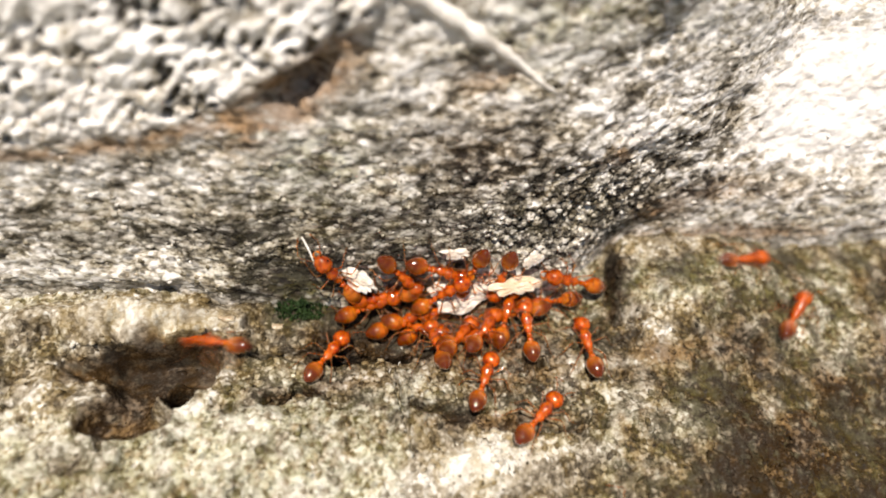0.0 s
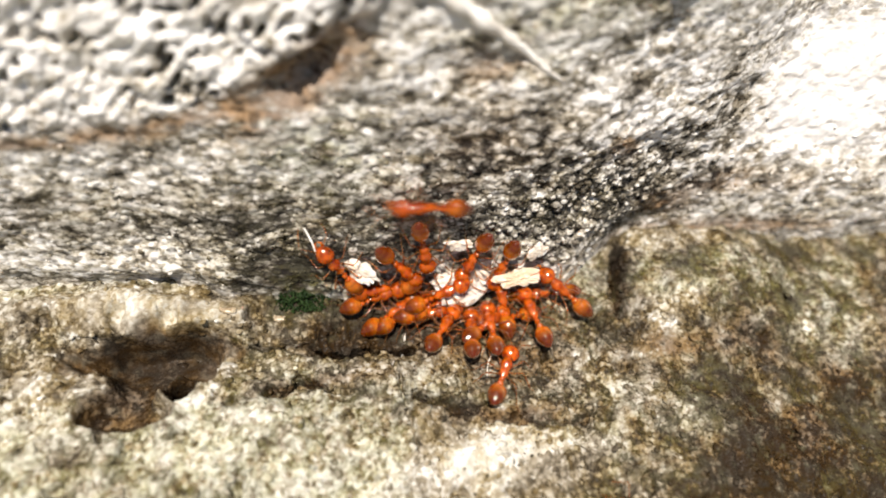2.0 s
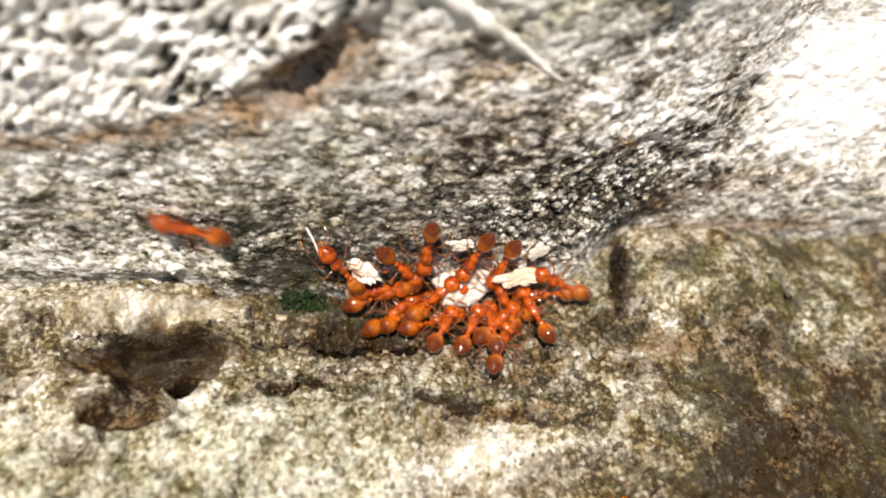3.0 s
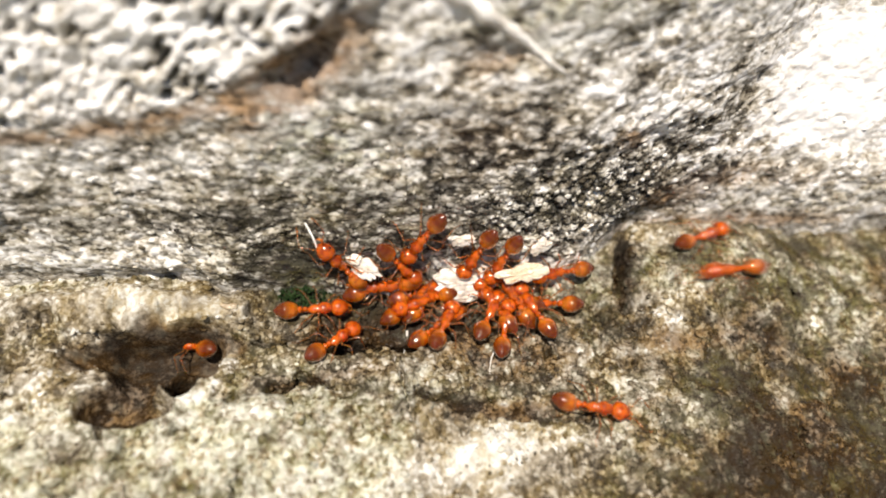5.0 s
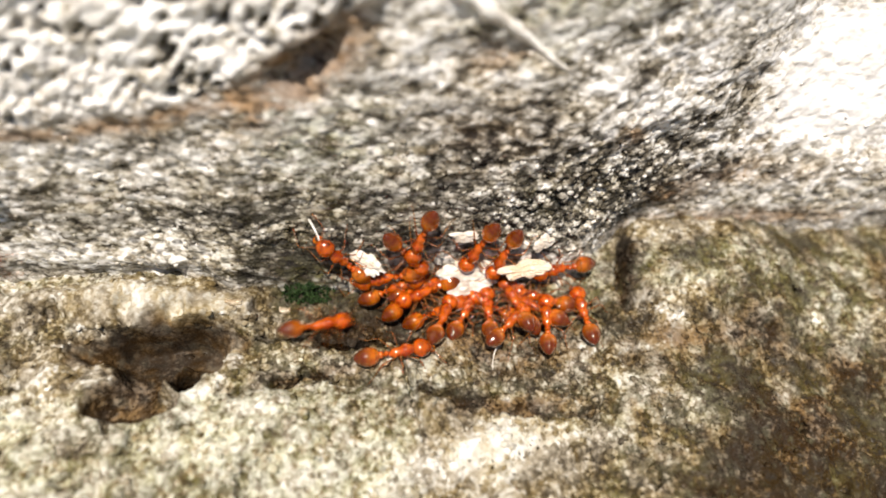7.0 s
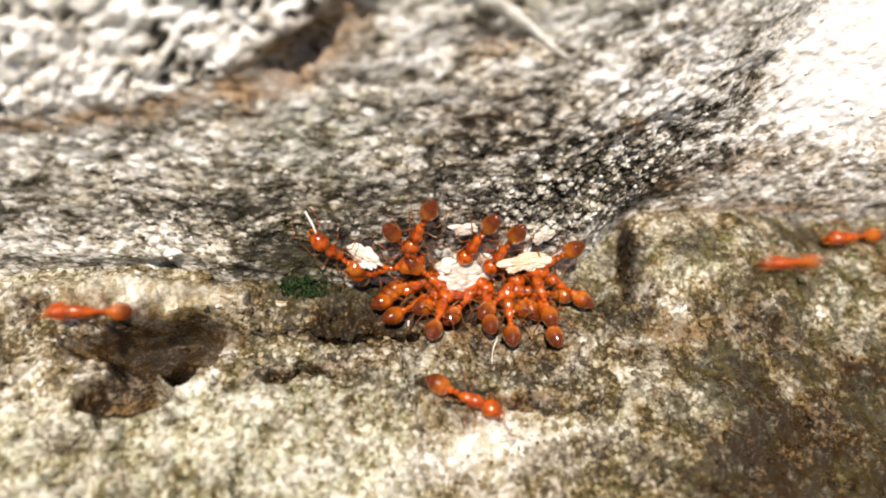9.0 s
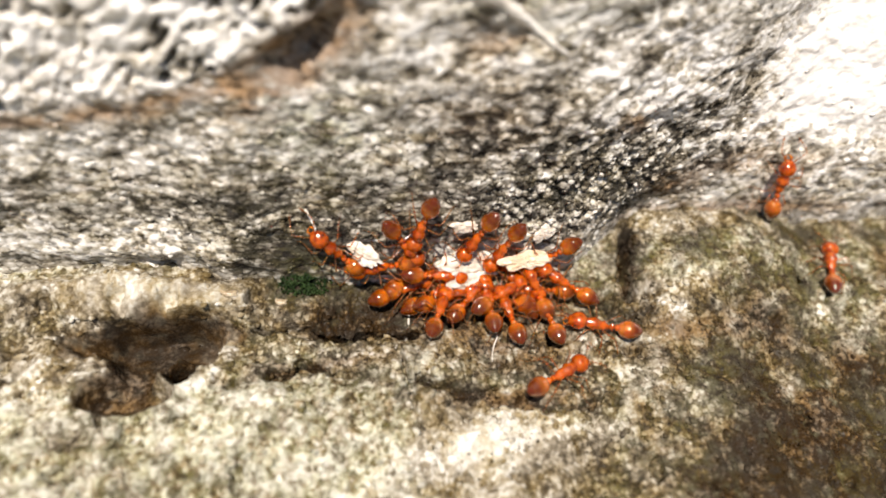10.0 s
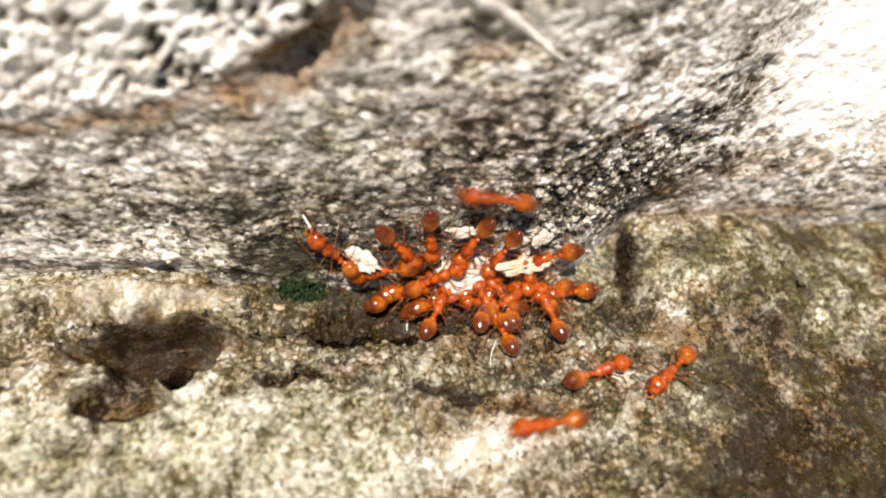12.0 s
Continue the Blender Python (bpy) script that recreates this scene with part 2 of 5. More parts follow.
def rock_material(name, tones, gains, soot, dot_sizes, relief, earth_and_shade, stretch=(1, 1, 1)):
    """Lichen-crusted stone in grains: from black specks over olive and grey crust to white bloom."""
    m, nt, bsdf = material(name)
    k = Net(nt)
    co = k.coords(stretch)
    patch, blot = k.noise(co, 0.75, 3, 0.55), k.noise(co, 1.9, 2, 0.5)
    fine, grit = k.noise(co, 4.4, 3, 0.55), k.noise(co, 11.0, 2, 0.5)
    cells, lumps = k.cells(co, 5.2), k.cells(co, 2.3)
    tone = 0.0
    for n, gain in zip((patch, blot, fine, grit), gains):
        tone = k.math("ADD", tone, k.math("MULTIPLY", k.math("SUBTRACT", n, 0.5), gain))
    for cell, own, edge in ((cells, gains[4], 0.25), (lumps, gains[5], 0.22)):
        shade = nt.nodes.new("ShaderNodeSeparateColor")
        k.link(cell.outputs["Color"], shade.inputs["Color"])
        tone = k.math("ADD", tone, k.math("MULTIPLY", k.math("SUBTRACT", shade.outputs["Red"], 0.5), own))
        tone = k.math("ADD", tone, k.math("MULTIPLY", k.math("SUBTRACT", 0.42, cell.outputs["Distance"]), edge))
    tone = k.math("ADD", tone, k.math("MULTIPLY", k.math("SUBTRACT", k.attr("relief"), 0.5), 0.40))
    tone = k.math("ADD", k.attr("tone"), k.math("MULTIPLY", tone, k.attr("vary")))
    ramp = nt.nodes.new("ShaderNodeValToRGB")
    k.link(tone, ramp.inputs["Fac"])
    el = ramp.color_ramp.elements
    el[0].position, el[0].color = tones[0][0], (*tones[0][1], 1)
    el[1].position, el[1].color = tones[-1][0], (*tones[-1][1], 1)
    for p, c in tones[1:-1]:
        el.new(p).color = (*c, 1)
    col = ramp.outputs["Color"]
    # olive algae over the middle tones
    g = k.math("MULTIPLY", k.attr("green"), k.between(k.noise(co, 2.2, 4, 0.65), 0.36, 0.58))
    col = k.mix(g, col, k.mix(k.between(tone, 0.10, 0.85), k.mix(fine, (0.058, 0.053, 0.020), (0.145, 0.132, 0.056)), (0.460, 0.468, 0.360)))
    # brown earth; its darkest colour also paints shade in cracks and recesses
    b = k.math("MULTIPLY", k.attr("brown"), k.between(k.noise(co, 1.6, 4, 0.62), 0.30, 0.52))
    col = k.mix(b, col, k.mix(k.between(tone, 0.0, 0.50), earth_and_shade[0], k.mix(fine, earth_and_shade[1], earth_and_shade[2])))
    # scattered black fruiting dots
    for size, low, high in dot_sizes:
        dots = k.cells(co, size)
        d = k.between(k.math("ADD", dots.outputs["Distance"], k.math("MULTIPLY", k.math("SUBTRACT", fine, 0.5), 0.5)), 0.40, 0.24)
        d = k.math("MULTIPLY", d, k.between(k.noise(co, 0.8, 2), low, high))
        col = k.mix(k.math("MULTIPLY", k.math("MULTIPLY", d, soot), k.attr("dots")), col, (0.022, 0.020, 0.018))
    # some patches bleached grey, others richer
    hue = nt.nodes.new("ShaderNodeHueSaturation")
    k.link(col, hue.inputs["Color"])
    k.link(k.math("ADD", 0.66, k.math("MULTIPLY", k.between(k.noise(co, 0.8, 3, 0.6), 0.36, 0.64), 0.46)), hue.inputs["Saturation"])
    col = hue.outputs["Color"]
    k.link(col, bsdf.inputs["Base Color"])
    k.link(k.math("MULTIPLY", k.between(grit, 0.45, 0.70), k.attr("gloss")), bsdf.inputs["Specular IOR Level"])
    k.link(k.math("ADD", 0.22, k.math("MULTIPLY", fine, 0.50)), bsdf.inputs["Roughness"])
    rugged = k.math("MULTIPLY", k.math("ADD", relief, k.math("MULTIPLY", k.attr("gloss"), 0.30)), k.math("ADD", k.attr("vary"), 0.05, True))
    n1 = k.bump(k.math("MULTIPLY", cells.outputs["Distance"], -1.0), rugged, 0.00007)
    n2 = k.bump(k.math("ADD", fine, k.math("MULTIPLY", grit, 0.5)), rugged, 0.00008, n1)
    k.link(n2, bsdf.inputs["Normal"])
    return m


def ant_material(name, base, deep, rough=0.2, clear=0.3, bands=False):
    """Glossy, slightly translucent amber shell."""
    m, nt, bsdf = material(name)
    k = Net(nt)
    co = k.coords()
    info = nt.nodes.new("ShaderNodeObjectInfo")
    col = k.mix(k.between(k.noise(co, 2.4, 3), 0.38, 0.62), base, deep)
    dark = tuple(0.5 * c for c in base)
    col = k.mix(k.math("MULTIPLY", info.outputs["Random"], 0.45), col, dark)
    if bands:
        xyz = nt.nodes.new("ShaderNodeSeparateXYZ")
        k.link(co, xyz.inputs[0])
        # amber towards the waist, dark brown towards the tip, with darker seams between the rings
        rear = k.between(k.math("ADD", xyz.outputs["X"], k.math("MULTIPLY", k.noise(co, 2.0, 2), 0.25)), 0.38, -0.12)
        col = k.mix(rear, col, tuple(0.30 * c for c in deep))
        ring = k.math("FRACT", k.math("MULTIPLY", k.math("SUBTRACT", 0.55, xyz.outputs["X"]), 3.4))
        col = k.mix(k.math("MULTIPLY", k.between(ring, 0.55, 0.95), 0.45), col, tuple(0.22 * c for c in base))
    k.link(col, bsdf.inputs["Base Color"])
    bsdf.inputs["Subsurface Weight"].default_value = 0.14
    bsdf.inputs["Subsurface Radius"].default_value = (1.0, 0.28, 0.06)
    bsdf.inputs["Subsurface Scale"].default_value = 0.0003
    bsdf.inputs["Transmission Weight"].default_value = clear
    bsdf.inputs["Roughness"].default_value = rough
    bsdf.inputs["IOR"].default_value = 1.36
    k.link(k.bump(k.noise(co, 3.2, 2), 0.45, 0.00010), bsdf.inputs["Coat Normal"])
    k.link(k.bump(k.noise(co, 7.0, 3), 0.30, 0.00005), bsdf.inputs["Normal"])
    bsdf.inputs["Specular IOR Level"].default_value = 0.2
    bsdf.inputs["Coat Weight"].default_value = 0.95
    bsdf.inputs["Coat Roughness"].default_value = 0.075 + 0.3 * rough
    bsdf.inputs["Coat IOR"].default_value = 1.5
    return m


def plain_material(name, a, b, scale, rough, bump=0.3, translucent=0.0):
    m, nt, bsdf = material(name)
    k = Net(nt)
    co = k.coords()
    n = k.noise(co, scale, 4, 0.6)
    k.link(k.mix(k.between(n, 0.3, 0.7), a, b), bsdf.inputs["Base Color"])
    bsdf.inputs["Roughness"].default_value = rough
    if translucent:
        bsdf.inputs["Subsurface Weight"].default_value = translucent
        bsdf.inputs["Subsurface Radius"].default_value = (1.0, 0.8, 0.6)
        bsdf.inputs["Subsurface Scale"].default_value = 0.0003
    k.link(k.bump(k.noise(co, scale * 3, 3), bump, 0.00006), bsdf.inputs["Normal"])
    return m


GROUND_ROCK = rock_material("olive_lichen_stone", (
    (0.02, (0.030, 0.022, 0.012)), (0.30, (0.110, 0.082, 0.042)), (0.52, (0.262, 0.216, 0.136)), (0.74, (0.445, 0.420, 0.350)), (0.98, (0.69, 0.680, 0.660))),
    (0.66, 0.72, 0.66, 0.38, 0.54, 0.26), 0.65, ((2.2, 0.50, 0.64), (4.5, 0.48, 0.60)), 0.45,
    ((0.026, 0.016, 0.008), (0.096, 0.061, 0.030), (0.235, 0.163, 0.093)))
WALL_ROCK = rock_material("grey_lichen_stone", (
    (0.04, (0.022, 0.019, 0.016)), (0.28, (0.098, 0.083, 0.060)), (0.48, (0.27, 0.240, 0.188)), (0.70, (0.55, 0.51, 0.440)), (0.95, (0.87, 0.85, 0.82))),
    (0.75, 0.65, 0.40, 0.34, 0.44, 0.30), 0.65, ((1.9, 0.34, 0.56), (3.6, 0.40, 0.56)), 0.22,
    ((0.060, 0.032, 0.016), (0.17, 0.105, 0.060), (0.44, 0.31, 0.20)), (0.66, 1.0, 1.08))
SHELL = ant_material("amber_shell", (0.76, 0.145, 0.005), (0.30, 0.031, 0.001), 0.12, 0.45)
GASTER = ant_material("dark_amber_shell", (0.66, 0.190, 0.008), (0.36, 0.058, 0.002), 0.04, 0.22, True)
LIMB = ant_material("orange_limb", (0.86, 0.42, 0.150), (0.74, 0.24, 0.060), 0.12, 0.88)
EYE = plain_material("black_eye", (0.006, 0.004, 0.004), (0.012, 0.009, 0.008), 20, 0.15)
FOOD = plain_material("white_flake", (0.42, 0.35, 0.28), (0.74, 0.69, 0.62), 2.0, 0.40, 0.3, 0.35)
CREAM = plain_material("cream_flake", (0.56, 0.42, 0.28), (0.70, 0.58, 0.45), 1.5, 0.35, 0.3, 0.35)
FIBRE = plain_material("bleached_fibre", (0.56, 0.52, 0.46), (0.84, 0.82, 0.78), 1.6, 0.7, 0.9)


# ---- large structure ----
def axis(low, high, pitch, least, most):
    """Positions at an even pitch from low to high, then ever wider out to least and most."""
    out, p, q = [], high, pitch
    while p < most:
        out.append(p)
        q *= 1.35
        p += q
    back, p, q = [], low, pitch
    while p > least:
        q *= 1.35
        p -= q
        back.append(p)
    return np.array(back[::-1] + list(np.arange(low, high, pitch)) + out)


def block(name, us, vs, place, masks, mat, depth):
    """A slab whose face is a grid over us x vs, put in place by place(u, v), with its stains as named masks; depth (mm) leads to its back."""
    u, v = np.meshgrid(us, vs)
    u, v = u.ravel(), v.ravel()
    co = place(u, v) * MM
    nu, nv = len(us), len(vs)
    rim = np.concatenate([np.arange(nu - 1), np.arange(nv - 1) * nu + nu - 1, (nv - 1) * nu + np.arange(nu - 1, 0, -1), np.arange(nv - 1, 0, -1) * nu])
    behind = len(co) + np.arange(len(rim))
    u, v = np.concatenate([u, u[rim]]), np.concatenate([v, v[rim]])
    co = np.concatenate([co, co[rim] + np.array(depth) * MM])
    i = (np.arange(nv - 1)[:, None] * nu + np.arange(nu - 1)[None, :]).ravel()
    quads = np.stack([i, i + 1, i + nu + 1, i + nu], 1)
    sides = np.stack([np.roll(rim, -1), rim, behind, np.roll(behind, -1)], 1)
    quads = np.concatenate([quads, sides])
    me = bpy.data.meshes.new(name)
    me.vertices.add(len(co))
    me.vertices.foreach_set("co", co.ravel())
    me.loops.add(quads.size + len(behind))
    me.loops.foreach_set("vertex_index", np.concatenate([quads.ravel(), behind[::-1]]))
    me.polygons.add(len(quads) + 1)
    me.polygons.foreach_set("loop_start", np.arange(len(quads) + 1) * 4)
    me.update(calc_edges=True)
    me.polygons.foreach_set("use_smooth", np.arange(len(quads) + 1) < len(quads) - len(sides))
    for key, values in masks(u, v).items():
        layer = me.attributes.new(key, "FLOAT", "POINT")
        layer.data.foreach_set("value", np.clip(values, 0, 1).astype(np.float32))
    me.materials.append(mat)
    me.validate()
    return new(name, me)


def floor_place(x, y):
    # the pale lip leans out over the hollow, and the slab over the crack
    near = near_view(x, y)
    w = 0.35 * fbm(x, y, 1.4, 191, 3)
    lean = 0.60 * step(-6.8, -10.5, x) * step(-18.5, -15.5, x) * np.exp(-((y + 1.35 + w) / 0.50) ** 2)
    lean = lean + 0.55 * step(-10.0, -6.5, x) * step(1.5, -1.5, x) * np.exp(-((y + 2.1 + w) / 0.36) ** 2)
    return np.stack([x, y - near * lean, floor_z(x, y)], 1)


def floor_masks(x, y):
    n = fbm(x, y, 2.4, 101, 4)
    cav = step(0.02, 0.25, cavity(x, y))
    strip = step(-7.4, -9.8, x) * (0.35 + 0.65 * step(-18, -14, x)) * hump(x * 0, y + 0.05 * (x + 14), 0, -0.85, 1, 0.75) * (1 - cav)
    white = hump(x, y, 1.0, -8.6, 2.3, 1.5) + 0.5 * hump(x, y, -3.0, -9.8, 3.0, 1.5) + 0.35 * hump(x, y, -10, -7.6, 6, 2.2) + 0.85 * hump(x, y, 12.6, 1.7, 3.2, 1.0)
    white = white + 1.0 * hump(x, y, 11.8, -1.75, 0.95, 0.5) + 1.3 * hump(x, y, -9.95, -3.5, 0.55, 0.7) + 0.5 * hump(x, y, -16.5, -5.6, 2.5, 2.4)
    white = white + 0.5 * hump(x, y, -3.2, -4.6, 1.3, 0.6) + 0.4 * hump(x, y, 10.2, -2.8, 1.2, 2.0)
    # corner: darker brown stone, plus the lens's corner fall-off put into the tone
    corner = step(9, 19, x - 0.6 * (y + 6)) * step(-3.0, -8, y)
    earth_and_shade = 1.1 * cav + 0.10 * corner + 0.9 * hump(x, y, 2.0, -6.7, 4.4, 0.5) + 1.2 * hump(x, y, -0.5, -2.2, 5.5, 1.1)
    earth_and_shade = earth_and_shade + 0.5 * hump(x, y, 3.2, -4.9, 4.2, 1.1) + 0.7 * hump(x, y, -6, -4.7, 3.2, 0.35) + 0.5 * hump(x, y, 8.9, -0.3, 0.7, 1.8)
    algae = 0.35 + 0.5 * n + 0.9 * hump(x, y, 10.8, -0.5, 1.5, 1.0) + 1.2 * hump(x, y, -6.6, 0.0, 1.4, 1.0) + 0.10 * step(8, 14, x)
    algae = algae + 0.6 * step(0, -8, x) * step(-4.5, -6.5, y) + 0.5 * hump(x, y, 15.5, -0.5, 6.0, 2.2) + 0.4 * hump(x, y, -5, -7.5, 3, 1.2) + 0.3 * step(5, -1, x) * step(-4.5, -6, y) - 1.1 * white - 1.2 * strip - 0.8 * cav
    # cav: besides its brown earth, part of the hollow's shade is in the tone
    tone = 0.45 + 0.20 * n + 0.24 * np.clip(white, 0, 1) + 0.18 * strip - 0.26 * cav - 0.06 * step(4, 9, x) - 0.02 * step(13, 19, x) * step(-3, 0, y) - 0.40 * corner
    earth_and_shade = earth_and_shade + step(6, 11, x) * (0.14 + 0.26 * step(-2.0, -4.5, y) + 0.9 * fbm(x, y, 1.9, 113, 3))
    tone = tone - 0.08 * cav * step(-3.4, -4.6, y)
    knob = hump(x, y, -9.95, -3.5, 0.50, 0.65) + 0.8 * hump(x, y, -12.15, -5.35, 0.55, 0.35) + 0.8 * hump(x, y, -10.9, -5.45, 0.7, 0.32)
    earth_and_shade, tone = earth_and_shade - 1.8 * knob, tone + 0.40 * knob
    # shade in the crack, cleft and furrows, painted as dark tone and brown
    slit_shade = step(-7.0, -5.0, x) * step(1.6, -0.6, x) * hump(x * 0, y, 0, -2.3, 1, 0.85)
    # under the feeding ants, their shade is coloured in with brown and low tone
    earth_and_shade = earth_and_shade + 1.3 * slit_shade + 0.8 * hump(x, y, 2.5, -3.6, 4.0, 1.3)
    tone = tone - 0.65 * slit_shade - 0.55 * hump(x, y, -5.4, -0.3, 2.0, 1.5) - 0.10 * hump(x, y, 2, -1.5, 6, 2.2) - 0.10 * hump(x, y, 3.5, -5.5, 4.0, 1.6) - 0.5 * hump(x, y, -0.5, -1.6, 5.5, 1.2)
    cleft_shade = np.exp(-(segment(x, y, 8.7, -1.9, 9.6, 1.8) / 0.24) ** 2)
    # pit and small hole: inner walls painted dark in place of shade
    tone = tone - 0.4 * cleft_shade - 0.3 * hump(x, y, 7.7, -2.1, 0.5, 0.4) - 1.2 * hump(x, y, -11.42, -4.5, 0.55, 0.55)
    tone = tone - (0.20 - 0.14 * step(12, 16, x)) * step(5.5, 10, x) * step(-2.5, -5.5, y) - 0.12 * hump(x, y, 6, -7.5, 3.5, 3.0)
    bloom = hump(x, y, 1.4, -8.5, 2.9, 1.6)
    # grooves: furrow shade laid on through tone and brown
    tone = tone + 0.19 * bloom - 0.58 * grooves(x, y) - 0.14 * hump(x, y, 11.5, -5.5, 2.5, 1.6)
    earth_and_shade = earth_and_shade - 0.6 * bloom + 0.9 * grooves(x, y) + 0.2 * step(5.5, 10, x) * step(-2.5, -5.5, y) + cleft_shade + 1.6 * hump(x, y, -11.42, -4.5, 0.6, 0.6) - 0.9 * hump(x, y, -10.8, -5.0, 0.7, 0.5)
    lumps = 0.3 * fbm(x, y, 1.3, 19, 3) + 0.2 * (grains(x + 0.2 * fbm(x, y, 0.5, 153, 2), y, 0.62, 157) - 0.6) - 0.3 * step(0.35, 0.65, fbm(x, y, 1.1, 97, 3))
    tone = tone - 0.10 * hump(x, y, 12.5, -1.2, 3.0, 1.8) + 0.08 * hump(x, y, 11.5, 0.0, 2.5, 1.8) - 0.23 * hump(x, y, 19, -0.5, 6.0, 2.6) + 0.20 * (1 - 0.8 * cav) * fbm(x, y, 0.95, 105, 3) + 0.40 * step(4, 9, x) * fbm(x, y, 1.5, 109, 3)
    # far around, the slab weathers into broad patches
    far = step(35, 90, np.hypot(x, y))
    tone = tone * (1 - far) + far * (0.47 + 0.22 * fbm(x, y, 70, 301, 5))
    earth_and_shade = earth_and_shade * (1 - far) + far * (0.25 + 0.5 * fbm(x, y, 110, 305, 4))
    algae = algae * (1 - far) + far * (0.45 + 0.5 * fbm(x, y, 90, 309, 4))
    return {"tone": tone, "brown": earth_and_shade, "green": np.clip(algae - 0.9 * bloom + 0.4 * fbm(x, y, 1.2, 107, 3), 0, 0.75), "relief": 0.5 + 1.6 * lumps * (1 - 0.95 * cav), "dots": 0.8 - 0.5 * strip - 0.8 * cav - 0.6 * bloom,
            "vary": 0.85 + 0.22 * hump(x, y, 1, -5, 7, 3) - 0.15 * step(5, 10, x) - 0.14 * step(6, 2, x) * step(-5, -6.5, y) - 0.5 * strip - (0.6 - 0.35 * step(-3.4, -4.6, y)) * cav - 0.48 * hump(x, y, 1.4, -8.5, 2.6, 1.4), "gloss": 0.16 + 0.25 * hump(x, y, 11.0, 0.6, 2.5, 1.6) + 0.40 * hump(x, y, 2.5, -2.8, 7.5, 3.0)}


def wall_place(x, s):
    h = wall_h(x, s)
    # the crust overhangs its lower edge
    d = lip_side(x, s)
    s = s - near_view(x, s) * (0.04 + 0.11 * step(-8, -5, x)) * np.exp(-((d - 0.25) / 0.28) ** 2)
    return np.outer(x, (1, 0, 0)) + np.outer(s, WALL_UP) + np.outer(h, WALL_OUT)


